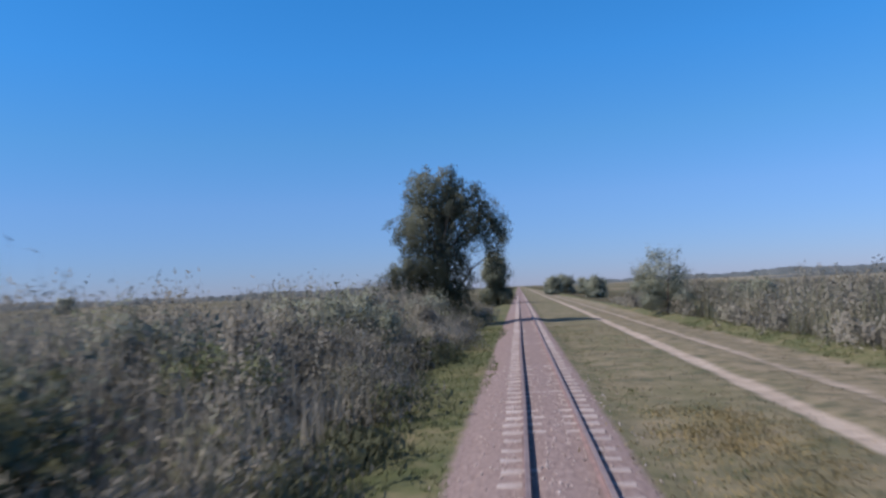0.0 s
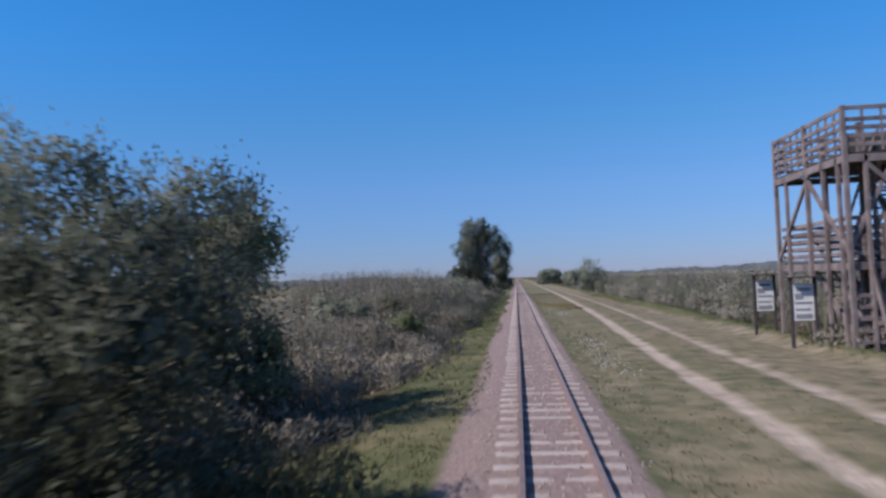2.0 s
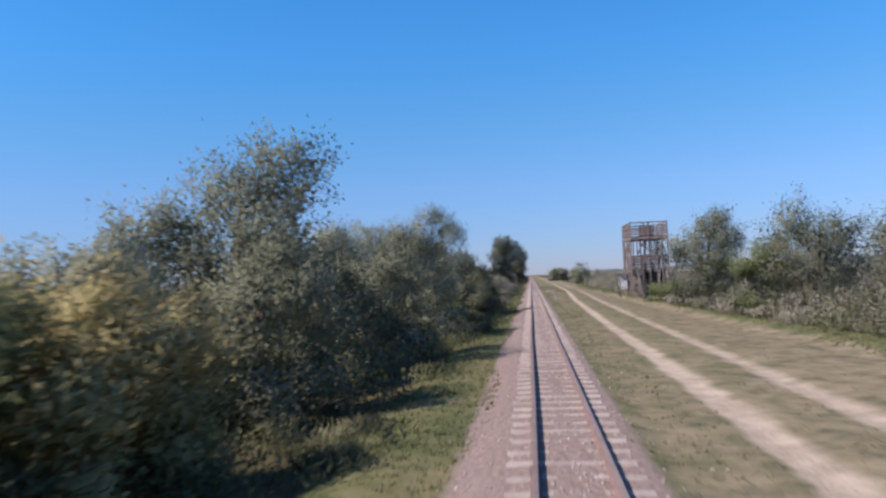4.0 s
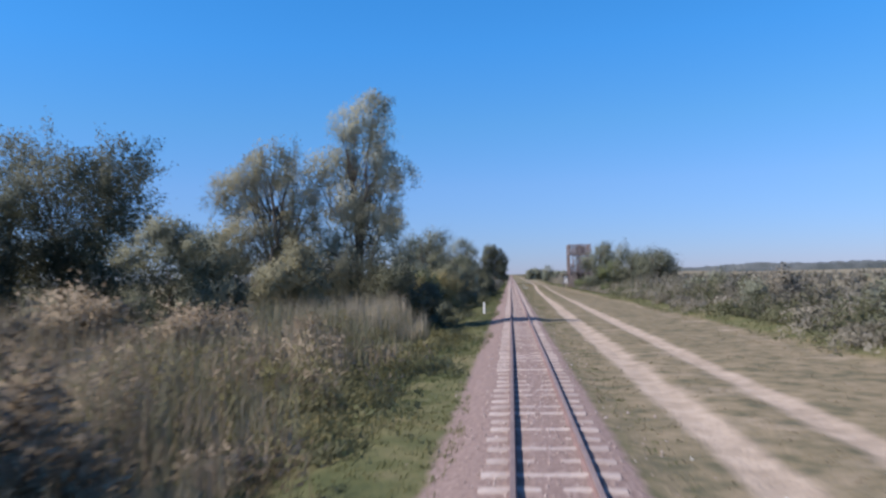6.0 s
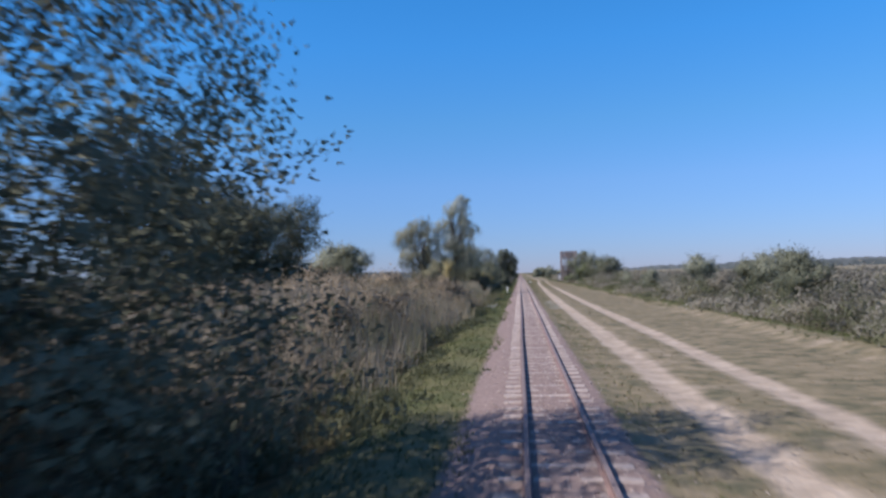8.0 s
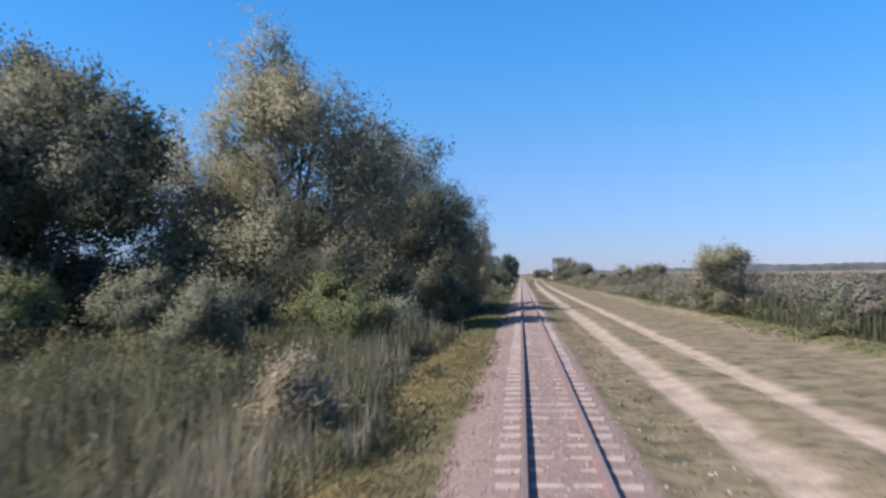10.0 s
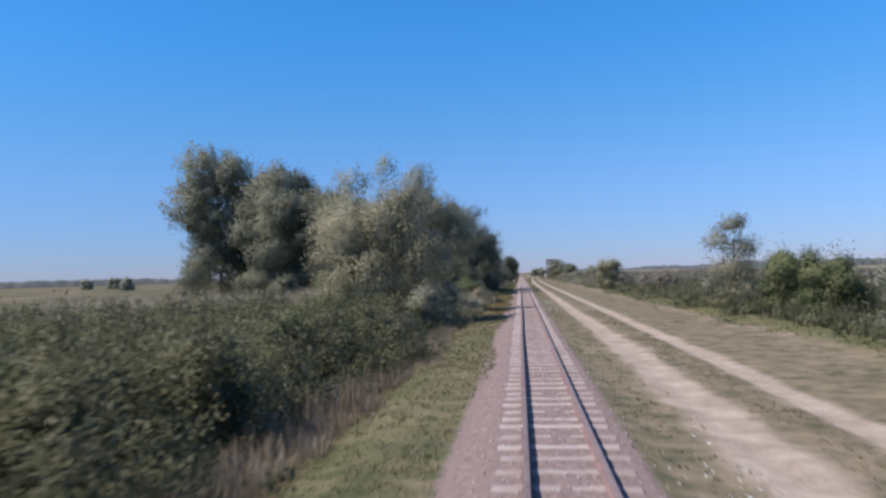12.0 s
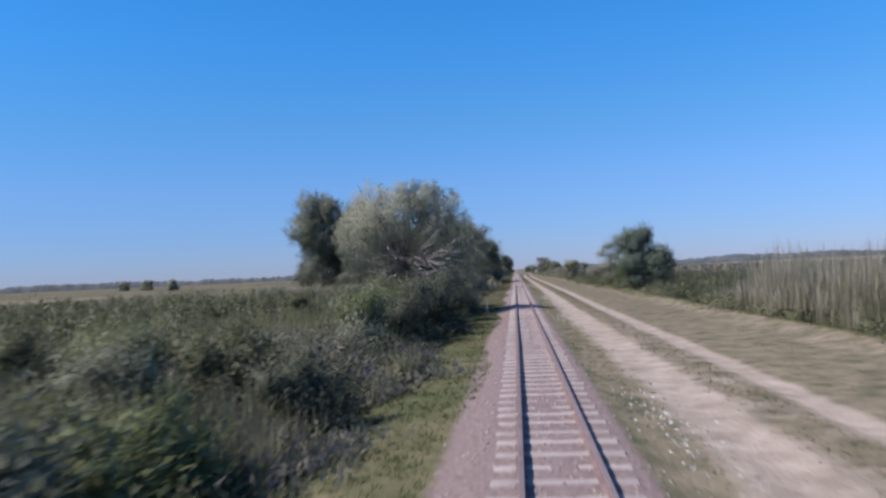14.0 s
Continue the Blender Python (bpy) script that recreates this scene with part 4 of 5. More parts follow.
# the bushy tree and the dome-shaped willow
tree("silver", (-6.9, -230.6), 6.9, 171, leaf=LEAF_OLIVE, clumps=560, per=80, label="bushy silvery tree leafy to the ground", lobes=[(-0.28, 0, 0.62, 0.25, 0.28, 0.32), (0.0, 0.05, 0.7, 0.23, 0.26, 0.28), (0.1, 0.1, 0.87, 0.11, 0.12, 0.11), (0.3, 0, 0.44, 0.2, 0.26, 0.27), (-0.1, -0.15, 0.3, 0.34, 0.3, 0.27), (0.3, -0.1, 0.19, 0.22, 0.26, 0.19), (0.16, 0, 0.62, 0.18, 0.2, 0.2), (-0.3, -0.1, 0.2, 0.22, 0.25, 0.19)])
tree("shrub", (-4.7, -229.4), 2.8, 174, leaf=LEAF_GREY, label="pale bush at the foot of the silvery tree")
tree("shrub", (-4.7, -233.2), 2.2, 175, leaf=LEAF_WILLOW, label="grey-green bush at the foot of the silvery tree")
tree("shrub", (-8.2, -235.5), 2.2, 176, leaf=LEAF_BUSH, label="fresh green bush beside the silvery tree")
tree("silver", (-8.2, -223.8), 9.4, 172, leaf=LEAF_WILLOW, clumps=460, label="tall bushy silvery tree behind another", lobes=dome(172, 0.42, 0.02, 0.93, 14) + [(-0.18, 0, 0.86, 0.13, 0.12, 0.12), (0.04, 0, 0.93, 0.09, 0.1, 0.1), (0.24, 0, 0.84, 0.11, 0.1, 0.14)])
dome_willow = tree("willow", (-6.3, -271.3), 8.4, 173, clumps=560, per=130, size=0.105, hang=0.14, slim=0.17, body=1.15, lobes=[(-0.02, 0, 0.66, 0.42, 0.42, 0.3), (-0.24, 0.05, 0.56, 0.27, 0.3, 0.26), (0.22, 0, 0.56, 0.25, 0.28, 0.27), (-0.2, 0, 0.76, 0.22, 0.24, 0.17), (0.18, 0, 0.8, 0.2, 0.22, 0.15), (0.05, 0, 0.86, 0.2, 0.2, 0.11), (0.15, 0.2, 0.25, 0.25, 0.2, 0.22), (0.31, -0.05, 0.34, 0.15, 0.24, 0.24), (0.26, 0.05, 0.16, 0.18, 0.24, 0.16), (0.24, 0.3, 0.45, 0.22, 0.22, 0.24), (0.0, 0.32, 0.5, 0.3, 0.22, 0.26)], label="dome-shaped willow with bare twigs low down", leaf=LEAF_GREY)
# nearest the line and by the willow, shade is put into the leaf colour
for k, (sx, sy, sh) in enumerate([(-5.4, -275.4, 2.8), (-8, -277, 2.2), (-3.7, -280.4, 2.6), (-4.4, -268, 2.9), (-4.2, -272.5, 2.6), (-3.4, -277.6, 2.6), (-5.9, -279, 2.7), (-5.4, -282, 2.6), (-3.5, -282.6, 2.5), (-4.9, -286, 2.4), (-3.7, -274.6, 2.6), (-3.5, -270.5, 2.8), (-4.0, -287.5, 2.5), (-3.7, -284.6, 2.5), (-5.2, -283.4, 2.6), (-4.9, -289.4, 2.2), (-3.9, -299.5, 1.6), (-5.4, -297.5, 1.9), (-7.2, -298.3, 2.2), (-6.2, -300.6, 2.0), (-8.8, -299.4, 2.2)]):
    tree("shrub", (sx, sy), sh, 280 + k, leaf=LEAF_DEEP_AND_SHADE if sx > -4.6 else LEAF_DARK if sy > -277 else (LEAF_BUSH, LEAF_DARK, WEED_GREEN)[k % 3], size=0.085, clumps=120, per=80, label="low %s bush on the ditch bank" % ("dark green" if sx > -4.6 or sy > -277 else ("fresh green", "dark green", "dull green")[k % 3]))
tree("shrub", (-6.4, -266.0), 4.8, 177, leaf=LEAF_BUSH, clumps=220, label="tall green shrub behind the dome-shaped willow")
tree("shrub", (-4.2, -264.6), 3.2, 178, leaf=LEAF_DARK, label="dark green shrub behind the dome-shaped willow")
# bushes along the ditch bank: a few kinds, then copies of them turned and sized
bush_kinds = [tree("shrub", at, 2.0, 230 + k, leaf=leaf, clumps=60, per=50, size=0.1, group="bushes along the ditch bank", label=lab) for k, (at, leaf, lab) in enumerate((((-4.4, -292), LEAF_DARK, "dark green bush on the ditch bank"), ((-5.2, -299), WEED_GREEN, "dull green bush on the ditch bank"), ((-4.5, -306), LEAF_DARK, "dark green bush on the ditch bank"), ((-6.4, -246), LEAF_BUSH, "fresh green bush on the ditch bank"), ((-5.4, -255), WEED_GREEN, "dull green bush on the ditch bank")))]
bush_kinds += [tree("shrub", at, 2.0, 250 + k, leaf=WEED_BROWN, clumps=60, per=56, size=0.1, group="brown bushes beside the line", label="tall reddish-brown withered bush") for k, at in enumerate(((-8.5, -112), (-11, -121), (-9.5, -131)))]
bush_kinds += [tree("shrub", at, 2.0, 255 + k, leaf=leaf, clumps=60, per=48, size=0.11, group="bushes beyond the road", label="grey-green bush among the reeds") for k, (at, leaf) in enumerate((((11.2, -96), LEAF_WILLOW), ((12, -30), WEED)))]
brush = random.Random(77)
for y0, y1, x0, x1, h0, h1, n in ((-318, -300, -3.9, -5.6, 1.4, 2.0, 9), (-318, -282, -6.5, -12, 1.4, 2.0, 9), (-263, -232, -5.0, -7, 1.3, 1.9, 16), (-263, -232, -7, -12, 1.5, 2.1, 12), (-64, -55, -5, -9, 1.6, 2.4, 7), (-18, 40, -4.4, -6, 1.5, 2.3, 14), (-101, -87, -4.2, -6.5, 1.2, 1.8, 9)):
    for k in range(n):
        bx, by, bh = brush.uniform(x0, x1), brush.uniform(y0, y1), brush.uniform(h0, h1)
        copy_thing(brush.choice(bush_kinds[:5]), pose(bx, by, float(land(bx, by)) - 0.03, 0, 0, brush.uniform(0, 360)) @ Matrix.Diagonal((bh / 2 * brush.uniform(0.9, 1.3), bh / 2 * brush.uniform(0.9, 1.3), bh / 2, 1)))
for kinds_of, y0, y1, x0, x1, h0, h1, n in ((bush_kinds[5:8], -126, -113, -8, -14, 2.4, 3.0, 10), (bush_kinds[5:8], -164, -124, -8, -16, 2.7, 3.4, 12), (bush_kinds[5:8], -165, -110, -5.6, -9, 1.6, 2.4, 12), (bush_kinds[8:], -180, -70, 10.8, 14, 1.7, 2.6, 12), (bush_kinds[8:], -15, 60, 11, 15, 1.8, 2.6, 8), (bush_kinds[8:], 5, 42, -5, -9, 2.3, 2.9, 14), (bush_kinds[8:], 8, 45, -9, -16, 2.2, 2.7, 9), (bush_kinds[8:], -14, 5, -5.5, -9, 2.2, 2.8, 10), (bush_kinds[8:], -222, -188, 11, 14, 1.7, 2.4, 6), (bush_kinds[:5], -312, -250, -13, -22, 1.3, 1.9, 10)):
    for k in range(n):
        bx, by, bh = brush.uniform(x0, x1), brush.uniform(y0, y1), brush.uniform(h0, h1)
        copy_thing(brush.choice(kinds_of), pose(bx, by, float(land(bx, by)) - 0.03, 0, 0, brush.uniform(0, 360)) @ Matrix.Diagonal((bh / 2 * brush.uniform(0.9, 1.3), bh / 2 * brush.uniform(0.9, 1.3), bh / 2, 1)))
for bx, by, bh in ((-5.3, -129.2, 2.7), (-4.9, -131.2, 2.4), (-6.6, -130.4, 2.7), (-4.8, -126.0, 2.1)):
    copy_thing(bush_kinds[6], pose(bx, by, float(land(bx, by)) - 0.03, 0, 0, 40 * by) @ Matrix.Diagonal((bh / 2, bh / 2, bh / 2, 1)))
# bare dead twigs in the dome-shaped willow
for k in range(40):
    a = -1.0 + brush.uniform(-1.2, 1.2)
    z0, r = brush.uniform(2.5, 3.4), brush.uniform(3.6, 4.5) - 0.75 * abs(a + 1.0)
    tip = (math.cos(a) * r, math.sin(a) * r, z0 + brush.uniform(-0.8, 1.8))
    kink = brush.uniform(-0.35, 0.35)
    elbow = (tip[0] * 0.6 - math.sin(a) * kink, tip[1] * 0.6 + math.cos(a) * kink, (z0 + tip[2]) / 2 + brush.uniform(-0.1, 0.3))
    w = brush.uniform(0.5, 1.05)
    twig = part("dead_branch", tube([(0, 0, z0), (tip[0] * 0.3, tip[1] * 0.3, z0 * 0.75 + tip[2] * 0.25), elbow, tip], [0.036 * w, 0.03 * w, 0.021 * w, 0.006], 5), DEADWOOD, dome_willow, "pale bare branch")
    for f in (-0.5, 0.45):
        side = (elbow[0] + math.cos(a + f) * 0.9, elbow[1] + math.sin(a + f) * 0.9, elbow[2] + brush.uniform(-0.4, 0.5))
        part("side_twig", tube([elbow, side], [0.016, 0.005], 4), DEADWOOD, twig)
# right side
tree("silver", (10.3, -42), 7.2, 191, leaf=LEAF_DARK, clumps=330, lobes=dome(191, 0.36, 0.03, 0.95, 12), label="dense dark green tree beyond the road")
tree("silver", (12.2, -54), 5.8, 190 + 17, leaf=LEAF_DARK, clumps=240, label="thin dull green tree beyond the road")
tree("silver", (13, -62), 5.4, 192, leaf=LEAF_DARK, clumps=240, label="thin dull green tree beyond the road")
tree("shrub", (10.8, -52), 4.2, 193, leaf=LEAF_BUSH, label="green shrub beyond the road")
tree("shrub", (8.9, -35.2), 1.65, 184, leaf=LEAF_BUSH, clumps=170, lobes=dome(184, 0.9, 0.03, 0.94, 10), label="low spreading green bush beside the road")
tree("shrub", (11.2, -27), 1.6, 194, leaf=LEAF_BUSH, clumps=70, label="low green bush at the tower's foot")
tree("shrub", (14.3, -116), 4.0, 195, leaf=LEAF_WILLOW, label="grey-green shrub behind the bank")
tree("shrub", (16, -128), 3.8, 196, leaf=LEAF_WILLOW, label="grey-green shrub behind the bank")
tree("shrub", (13, -140), 3.4, 197, leaf=LEAF_DARK, label="dark shrub behind the bank")
tree("shrub", (9.5, -184), 3.9, 198, leaf=LEAF_OLIVE, label="olive green shrub beside the road")
tree("shrub", (15, -127), 3.5, 199, leaf=LEAF_DARK, label="dark shrub behind the bank")
tree("shrub", (10.0, -228), 5.0, 200, leaf=LEAF_OLIVE, clumps=190, per=50, body=0.6, trunk=0.05, limbs=8, lobes=[(0, 0, 0.86, 0.17, 0.17, 0.08), (-0.12, 0, 0.7, 0.16, 0.16, 0.1), (0.13, 0.05, 0.62, 0.17, 0.17, 0.11), (0, 0, 0.4, 0.25, 0.25, 0.18), (0.1, -0.1, 0.17, 0.3, 0.28, 0.15)], label="sparse grey-brown shrub with bare twigs")
tree("shrub", (12.6, -241), 3.5, 204, leaf=LEAF_BUSH, label="green shrub beside the road")
tree("shrub", (10.4, -244), 2.5, 205, leaf=LEAF_WILLOW, label="low grey-green shrub beside the road")
tree("shrub", (11.6, -232), 3.5, 206, leaf=LEAF_BUSH, label="green shrub beside the road")
tree("shrub", (11.5, -236), 2.9, 201, leaf=LEAF_BUSH, label="green shrub beside the road")
tree("poplar", (9.3, -250), 5.5, 202, leaf=LEAF_PINE, size=0.1, per=80, clumps=280, spread=0.2, lobes=[(0, 0, 0.68, 0.2, 0.22, 0.22), (0.16, 0, 0.78, 0.13, 0.14, 0.16), (-0.16, 0, 0.72, 0.14, 0.14, 0.18), (0.02, 0, 0.4, 0.28, 0.28, 0.2), (0.24, 0, 0.48, 0.12, 0.14, 0.14), (0.05, 0, 0.14, 0.22, 0.24, 0.12)], label="blue-green young tree beside the road")
tree("poplar", (11.1, -250.6), 4.3, 203, leaf=LEAF_PINE, size=0.1, per=80, clumps=180, spread=0.2, lobes=dome(203, 0.3, 0.06, 0.97, 12, 0.55), label="lower blue-green young tree beside the road")


# ---- watch tower ----
TX0, TX1, TY0, TY1 = 8.1, 11.15, -24.4, -19.3
tower = tagged(new("watch_tower"), "open weathered timber watch tower with two decks and stairs", "tower")
tower.location = (0.12, 0, -0.16)
G = -0.25
for px in (TX0, (TX0 + TX1) / 2, TX1):
    for py in (TY0, (TY0 + TY1) / 2, TY1):
        part("post", beam((px, py, G - 0.2), (px, py, 6.3), 0.12, 0.12), TIMBER, tower)
for dz, x0, y0, x1, y1 in ((2.25, TX0 + 0.1, TY0 + 0.1, TX1 - 0.1, TY1 - 0.1), (5.05, TX0, TY0, TX1, TY1)):
    k = y0
    while k < y1 - 0.1:
        part("deck_plank", beam((x0, k + 0.07, dz), (x1, k + 0.07, dz), 0.135, 0.04), TIMBER_DARK, tower)
        k += 0.15
    for a, b in (((x0, y0), (x1, y0)), ((x0, y1), (x1, y1)), ((x0, y0), (x0, y1)), ((x1, y0), (x1, y1))):
        part("edge_beam", beam((*a, dz - 0.14), (*b, dz - 0.14), 0.1, 0.2), TIMBER, tower)
        for rail in (0.2, 0.42, 0.64, 0.86, 1.12) if dz < 3 else (0.22, 0.44, 0.66, 0.88, 1.18):
            part("guard_rail", beam((a[0], a[1], dz + rail), (b[0], b[1], dz + rail), 0.05, 0.11), TIMBER, tower)
for s in (0, 1):
    z0, z1 = ((G, 2.25), (2.25, 5.05))[s]
    ya, yb = ((TY0 + 0.3, TY1 - 1.6), (TY1 - 1.2, TY0 + 1.4))[s]
    xs = (TX0 + 0.35, TX0 + 1.25) if s == 0 else (TX1 - 1.5, TX1 - 0.55)
    for x in xs:
        part("stringer", beam((x, ya, z0), (x, yb, z1), 0.06, 0.24), TIMBER, tower)
        part("hand_rail", beam((x, ya, z0 + 0.95), (x, yb, z1 + 0.95), 0.05, 0.09), TIMBER, tower)
    for i in range(12):
        f = (i + 0.5) / 12
        yy, zz = ya + (yb - ya) * f, z0 + (z1 - z0) * f
        part("stair_tread", beam((xs[0], yy, zz), (xs[1], yy, zz), 0.24, 0.05), TIMBER, tower)
for px in (TX0, TX1):
    part("brace", beam((px, TY0, 2.4), (px, TY0 + 2.8, 4.9), 0.08, 0.12), TIMBER, tower)
    part("brace", beam((px, TY1, 2.4), (px, TY1 - 2.8, 4.9), 0.08, 0.12), TIMBER, tower)
for a, b in (((TX0 + 1.7, 3.6), (TX0 + 0.4, 4.9)), ((TX0 + 1.7, 3.6), (TX0 + 3.0, 4.9))):
    part("brace", beam((a[0], TY0, a[1]), (b[0], TY0, b[1]), 0.08, 0.12), TIMBER, tower)
for k in range(12):
    bx = TX0 + 1.3 + k * 0.14
    part("wall_board", beam((bx, TY0 + 1.3, 0.1), (bx, TY0 + 1.3, 2.1), 0.132, 0.03), TIMBER_DARK, tower, "dark board under the lower deck")
for k in range(9):
    part("panel_board", beam((TX0 + 1.2 + k * 0.15, TY0 + 2.9, 5.15), (TX0 + 1.2 + k * 0.15, TY0 + 2.9, 6.05), 0.14, 0.03), TIMBER_DARK, tower, "dark board of the upper deck's screen")
for bx, lean in ((TX0 + 0.5, 0.25), (TX0 + 2.3, -0.35), (TX0 + 2.9, 0.3), (TX1 - 0.2, 0.35)):
    part("raking_post", beam((bx + lean, TY0 - 0.45, G - 0.1), (bx, TY0, 2.15), 0.1, 0.1), TIMBER, tower)
for bx in (TX0 + 0.55, TX0 + 1.15):
    part("stair_post", beam((bx, TY0 + 0.7, G - 0.1), (bx, TY0 + 0.7, 3.2), 0.09, 0.09), TIMBER, tower)
    part("stair_post", beam((bx, TY0 + 2.6, G - 0.1), (bx, TY0 + 2.6, 5.0), 0.09, 0.09), TIMBER, tower)
for k in range(5):
    part("side_slat", beam((TX0 + 0.1, TY0, 0.15 + 0.3 * k), (TX0 + 1.2, TY0, 0.15 + 0.3 * k), 0.04, 0.1), TIMBER, tower)
for zz in (0.0, 0.35):
    part("kick_board", beam((TX0 + 1.3, TY0, zz), (TX1, TY0, zz), 0.06, 0.16), TIMBER, tower)

# closer posts, balusters, a landing and its guard
for px, py in ((TX0, TY0 + 0.45), (TX0 + 0.5, TY0), (TX1 - 0.5, TY0), (TX0, TY0 + 4.2), (TX0, TY0 + 1.4)):
    part("post", beam((px, py, G - 0.2), (px, py, 5.0), 0.1, 0.1), TIMBER, tower)
for k in range(1, 10):
    part("baluster", beam((TX0, TY0 + 0.52 * k, 5.1), (TX0, TY0 + 0.52 * k, 6.18), 0.05, 0.07), TIMBER, tower)
for k in range(1, 7):
    part("baluster", beam((TX0 + 0.48 * k, TY0, 5.1), (TX0 + 0.48 * k, TY0, 6.18), 0.05, 0.07), TIMBER, tower)
for k in range(1, 5):
    part("baluster", beam((TX1 - 0.28 * k, TY0, 2.3), (TX1 - 0.28 * k, TY0, 3.3), 0.05, 0.07), TIMBER, tower)
for zz in (2.9, 3.15, 3.4):
    part("guard_rail", beam((TX0 + 0.9, TY0 - 0.06, zz), (TX0 + 2.1, TY0 - 0.06, zz), 0.05, 0.12), TIMBER, tower)
for bx in (TX0 + 0.9, TX0 + 1.5, TX0 + 2.1):
    part("post", beam((bx, TY0 - 0.06, G - 0.1), (bx, TY0 - 0.06, 3.5), 0.09, 0.09), TIMBER, tower)
for k in range(11):
    f = (k + 0.5) / 11
    part("stair_tread", beam((TX0 + 2.0, TY0 + 0.9 + 2.4 * f, 2.3 + 2.7 * f), (TX0 + 2.7, TY0 + 0.9 + 2.4 * f, 2.3 + 2.7 * f), 0.24, 0.05), TIMBER, tower)
for bx in (TX0 + 1.95, TX0 + 2.75):
    part("stringer", beam((bx, TY0 + 0.8, 2.25), (bx, TY0 + 3.3, 5.0), 0.06, 0.22), TIMBER, tower)
    part("hand_rail", beam((bx, TY0 + 0.8, 3.15), (bx, TY0 + 3.3, 5.9), 0.05, 0.1), TIMBER, tower)
for a, b in (((TX0, 2.5), (TX0 + 1.2, 4.8)), ((TX1, 2.5), (TX1 - 1.2, 4.8)), ((TX0, 0.2), (TX0 + 0.9, 2.1))):
    part("brace", beam((a[0], TY0 + 0.08, a[1]), (b[0], TY0 + 0.08, b[1]), 0.07, 0.11), TIMBER, tower)
lumber = random.Random(5)
for k in range(7):
    ly, lz = TY0 - 0.75 + 0.17 * (k % 4), -0.19 + 0.09 * (k // 4)
    plank = part("loose_plank", beam((TX0 + 1.0 + lumber.uniform(-0.2, 0.3), ly, lz), (TX1 - 0.4 + lumber.uniform(-0.4, 0.3), ly + lumber.uniform(-0.1, 0.1), lz), 0.15, 0.08), TIMBER, tower, "loose plank lying at the tower's foot")


def info_board(x, y):
    b = tagged(new("information_board"), "white notice board on dark posts under a board roof", "sign")
    b.location = (x, y, float(land(x, y)))
    for s in (-0.33, 0.33):
        part("post", beam((s, 0, -0.1), (s, 0, 1.95), 0.09, 0.09), TIMBER_DARK, b)
    panel = part("panel", beam((-0.285, -0.02, 1.23), (0.285, -0.02, 1.23), 0.03, 1.04), WHITE, b, "white printed panel")
    for k, (x0, w, h) in enumerate(((-0.2, 0.4, 0.09), (-0.23, 0.22, 0.16), (-0.23, 0.46, 0.05), (-0.23, 0.4, 0.05), (-0.23, 0.44, 0.12))):
        part("print_bar", beam((x0, -0.042, 1.6 - 0.19 * k), (x0 + w, -0.042, 1.6 - 0.19 * k), 0.006, h, 0.001), SIGN_INK, panel)
    for s in (-0.13, 0.13):
        part("roof_board", beam((-0.44, s, 1.99 - 0.3 * abs(s)), (0.44, s, 1.99 - 0.3 * abs(s)), 0.27, 0.04), TIMBER_DARK, b)
    return b


info_board(8.05, -18.1)
info_board(7.72, -22.4)


# ---- line-side posts ----
def marker_post(at, h, label, material):
    bm = bmesh.new()
    bmesh.ops.create_cube(bm, size=1)
    bmesh.ops.scale(bm, vec=(0.14, 0.12, h), verts=bm.verts)
    bmesh.ops.translate(bm, vec=(0, 0, h / 2 - 0.05), verts=bm.verts)
    for v in bm.verts:
        if v.co.z > h / 2:
            v.co.x *= 0.75
            v.co.y *= 0.75
    bmesh.ops.bevel(bm, geom=bm.edges[:], offset=0.015, segments=2, affect="EDGES")
    me = bpy.data.meshes.new("marker_post")
    bm.to_mesh(me)
    bm.free()
    me.materials.append(material)
    ob = new("marker_post", me)
    ob.location = (*at, float(land(*at)))
    return tagged(ob, label, "marker post")


marker_post((-1.95, -89.6), 0.7, "short white concrete marker post in the grass", WHITE)
marker_post((-1.85, -274), 0.7, "short grey concrete marker post in the grass", CONCRETE)

# white flowers on the verge
def flowers(seed, at, n, spread):
    rng = np.random.default_rng(seed)
    x, y = at[0] + rng.normal(0, spread[0], n), at[1] + rng.normal(0, spread[1], n)
    z = land(x, y) + rng.uniform(0.08, 0.28, n)
    p = np.stack([x, y, z], 1)
    v, f = leaves_at(np.repeat(p, 3, 0), unit(rng.normal(size=(3 * n, 3)) + [0, 0, 0.6]), rng, 0.03, 0.013)
    return tagged(mass("white_flowers", v, f, FLOWER), "white flower heads in the verge grass", "flowers", kind="stuff")


for k, (fx, fy) in enumerate([(1.9, -4), (1.75, 2), (1.8, -22), (1.7, -27), (1.5, -128), (1.55, -133), (1.35, -215), (1.4, -224), (1.5, -260), (1.45, -279), (-2.2, -130), (1.45, -301)]):
    flowers(300 + k, (fx, fy), 130 if k < 2 else 110, (0.34, 1.8) if k < 2 else (0.22, 1.3))

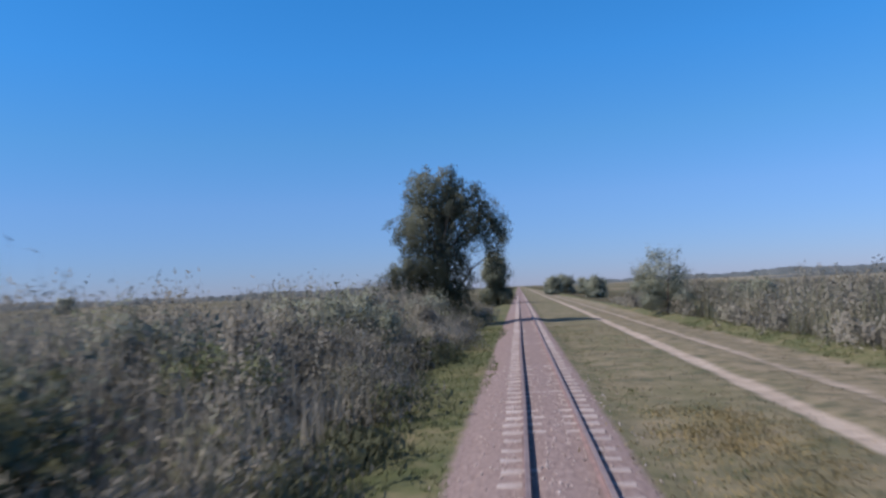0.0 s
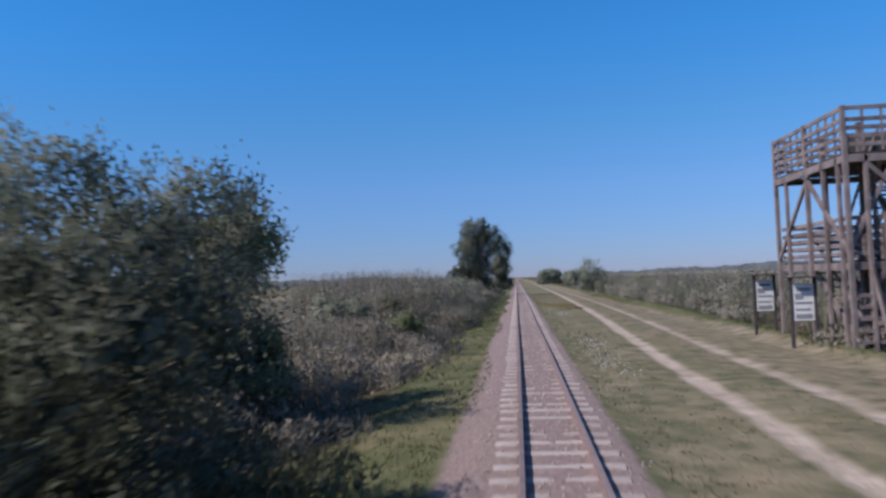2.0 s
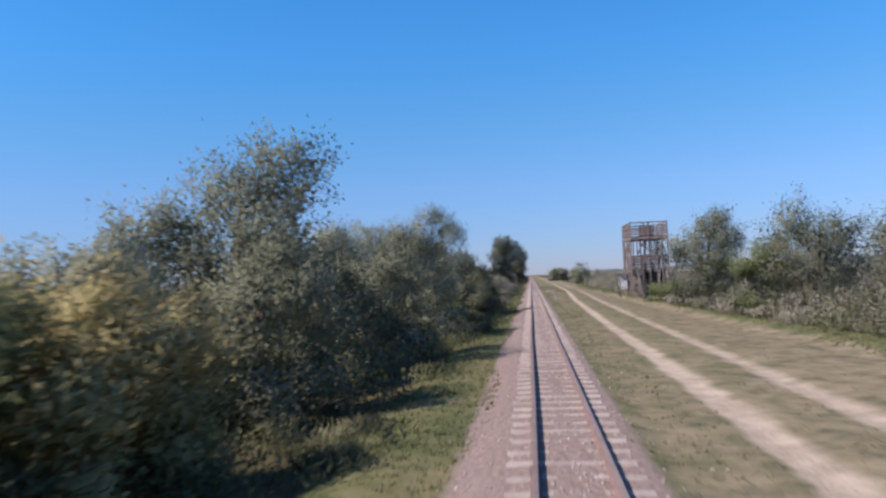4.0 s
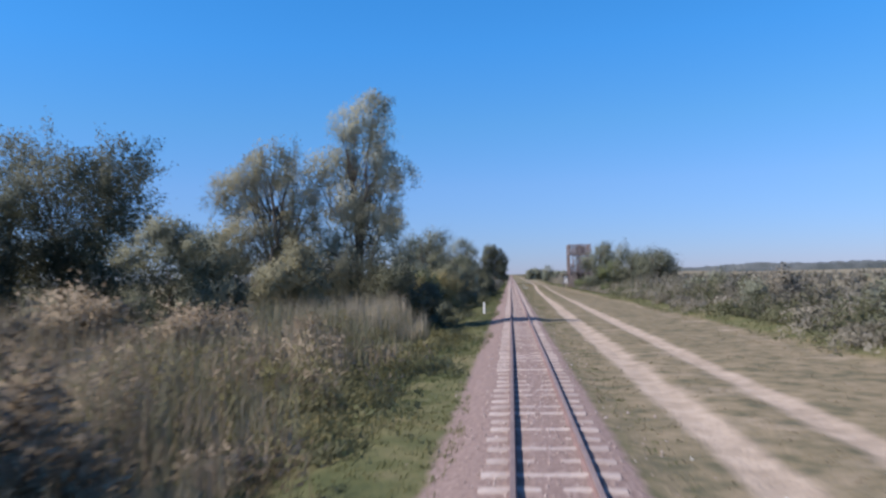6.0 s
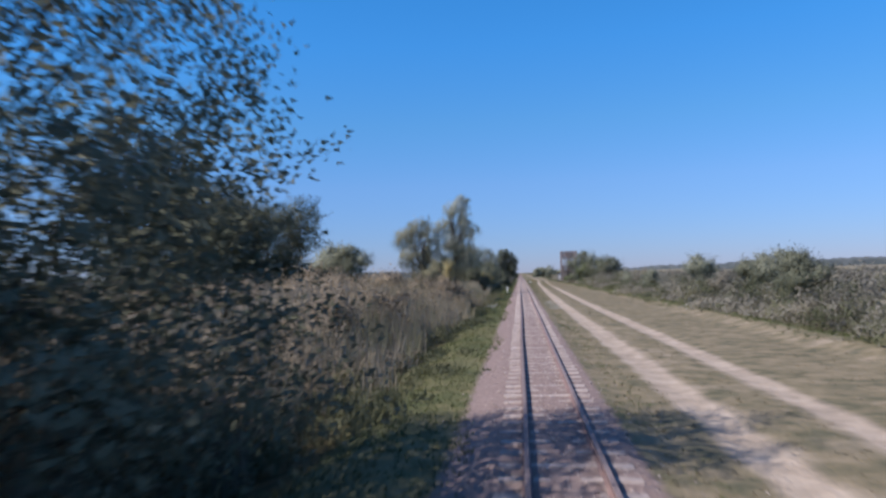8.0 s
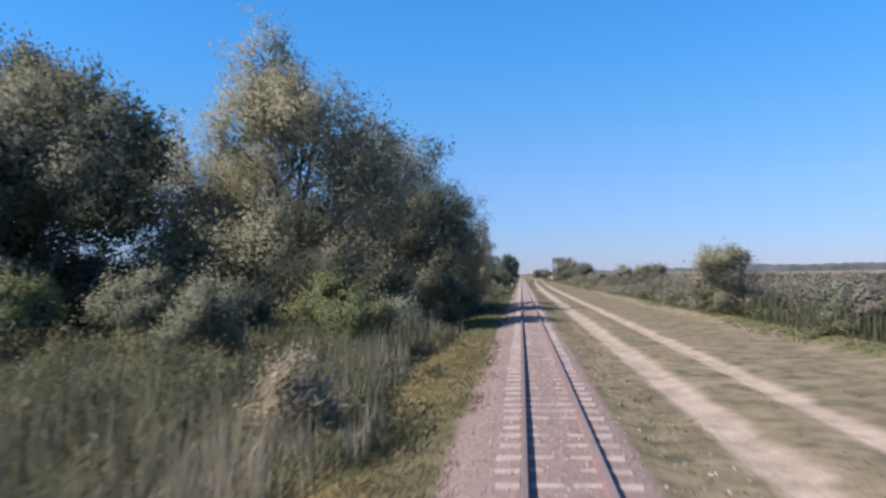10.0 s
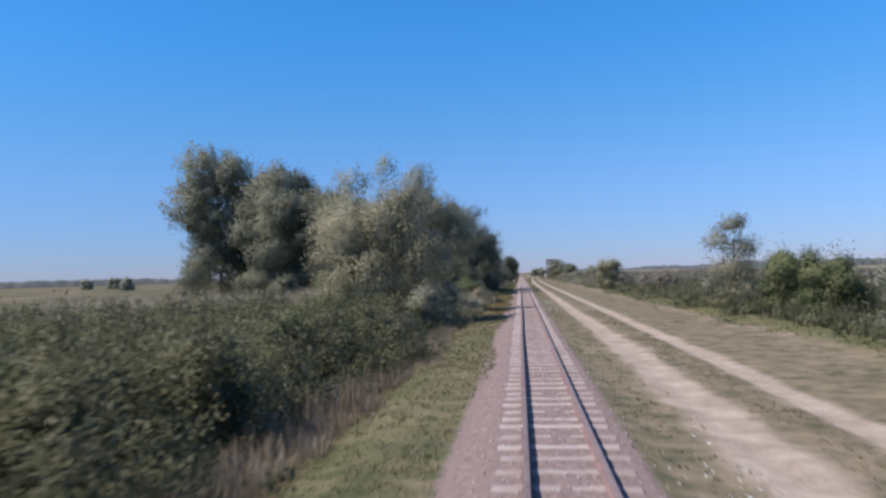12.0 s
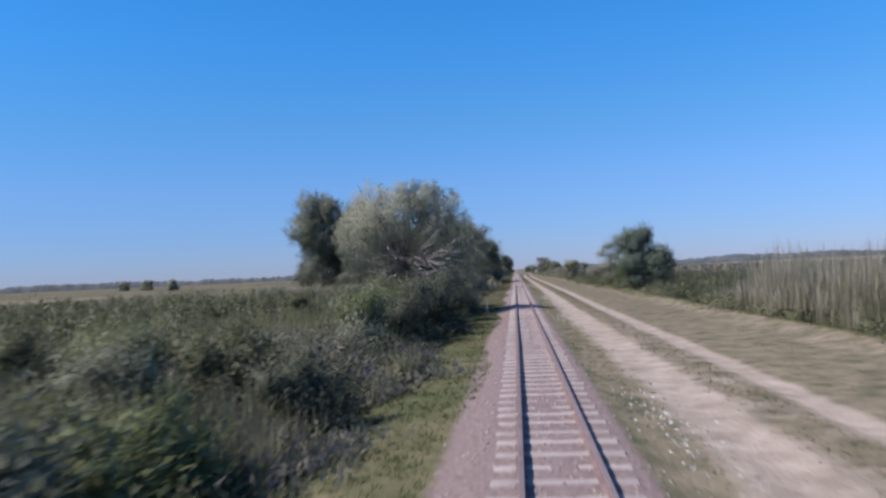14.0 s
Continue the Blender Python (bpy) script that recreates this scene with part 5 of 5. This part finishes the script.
# ---- distance ----
def ridge(name, label, x0, y0, x1, y1, z0, z1, deep, seed, material):
    """A far belt of woods: a low body with a ragged, lumpy top."""
    rng = np.random.default_rng(seed)
    n = 420
    u = np.linspace(0, 1, n)
    top = z0 + (z1 - z0) * (0.5 + 0.3 * np.sin(u * 17 + seed) + 0.2 * np.sin(u * 53 + 2 * seed)) + rng.uniform(-0.16, 0.16, n) * z1
    top = top * np.clip(np.minimum(u, 1 - u) / 0.12, 0, 1)
    x, y = x0 + (x1 - x0) * u, y0 + (y1 - y0) * u
    v = np.concatenate([np.stack([x, y - deep, np.full(n, -1.0)], 1), np.stack([x, y - deep * 0.6, top * 0.8], 1), np.stack([x, y, top], 1), np.stack([x, y + deep, np.full(n, -1.0)], 1)])
    i = np.arange(n - 1)
    f = np.concatenate([np.stack([i + k * n, i + 1 + k * n, i + 1 + (k + 1) * n, i + (k + 1) * n], 1) for k in range(3)])
    return tagged(mass(name, v, f, material), label, "woods", kind="stuff")


ridge("far_woods", "low line of woods at the horizon", -1500, 900, -60, 1600, 8, 14, 20, 1, WOODS)
ridge("far_woods", "low wooded rise at the horizon", 40, 1600, 1500, 950, 5, 13, 60, 2, WOODS)
ridge("far_woods", "low line of woods at the horizon", -1300, 0, -1400, 1000, 8, 13, 20, 3, WOODS)
ridge("far_woods", "low line of woods across the marsh", 160, 500, 900, 420, 3, 6, 14, 4, WOODS)
for k, (fx, fy, fh) in enumerate([(-210, -60, 6), (-205, -64, 5.5), (-216, -55, 5), (-160, 20, 5), (-240, 120, 7), (-150, 230, 6), (-230, 130, 7), (-236, 138, 5.5)]):
    tree("poplar", (fx, fy), fh, 260 + k, clumps=70, size=0.4, per=40, spread=0.5, leaf=LEAF_WILLOW, lobes=dome(260 + k, 0.62, 0.02, 0.97, 10, 0.7), label="small far tree standing in the open field")

# ---- sleepers and ballast, piece by piece ----
rng = random.Random(5)
kinds = []
for k in range(5):
    bm = sleeper_mesh(rng)
    me = bpy.data.meshes.new("sleeper")
    bm.to_mesh(me)
    bm.free()
    me.materials.append(SLEEPER)
    kinds.append(me)
first = int(-318 / PITCH)
rest_v, rest_f, count = [], [], 0
for k in range(first, int(190 / PITCH)):
    y = k * PITCH + rng.uniform(-0.03, 0.03)
    rz = rng.uniform(-0.025, 0.025)
    near = -318 < y < -250 or -140 < y < -112 or -44 < y < 14
    m = pose(rng.uniform(-0.03, 0.03), y, rng.uniform(-0.012, 0.004), 0, 0, math.degrees(rz))
    me = rng.choice(kinds)
    if near and count < 300:
        ob = new("sleeper", me)
        ob.matrix_basis = m
        ob.parent = track
        count += 1
    else:
        rest_f += [[i + len(rest_v) for i in p.vertices] for p in me.polygons]
        rest_v += [m @ v.co for v in me.vertices]
me = bpy.data.meshes.new("distant_sleeper_row")
me.from_pydata(rest_v, [], rest_f)
me.materials.append(SLEEPER)
rest = new("distant_sleeper_row", me)
rest.parent = track
tagged(rest, "pale worn sleepers farther along", kind="stuff")


def ballast_stones(seed, n):
    rs = np.random.default_rng(seed)
    x = rs.normal(0, 0.62, n)
    y = rs.uniform(-318, 20, n)
    z = land(x, y) + 0.002
    r = rs.uniform(0.012, 0.03, n)
    d = np.array([[1, 0, 0], [-0.6, 0.9, 0], [-0.6, -0.8, 0], [0.1, 0.1, 0.9], [0.0, 0.0, -0.6]])
    a = rs.uniform(0, math.tau, n)
    c, s = np.cos(a), np.sin(a)
    q = d[None] * rs.uniform(0.7, 1.3, (n, 5, 1))
    v = np.stack([q[..., 0] * c[:, None] - q[..., 1] * s[:, None], q[..., 0] * s[:, None] + q[..., 1] * c[:, None], q[..., 2]], -1) * r[:, None, None]
    v = v + np.stack([x, y, z], 1)[:, None]
    t = np.array([[0, 1, 3], [1, 2, 3], [2, 0, 3], [1, 0, 4], [2, 1, 4], [0, 2, 4]])
    return tagged(mass("ballast_stones", v.reshape(-1, 3), (np.arange(n)[:, None, None] * 5 + t).reshape(-1, 3), STONE), "loose grey-brown ballast stones between the sleepers", "ballast", kind="stuff")


ballast_stones(9, 18000)
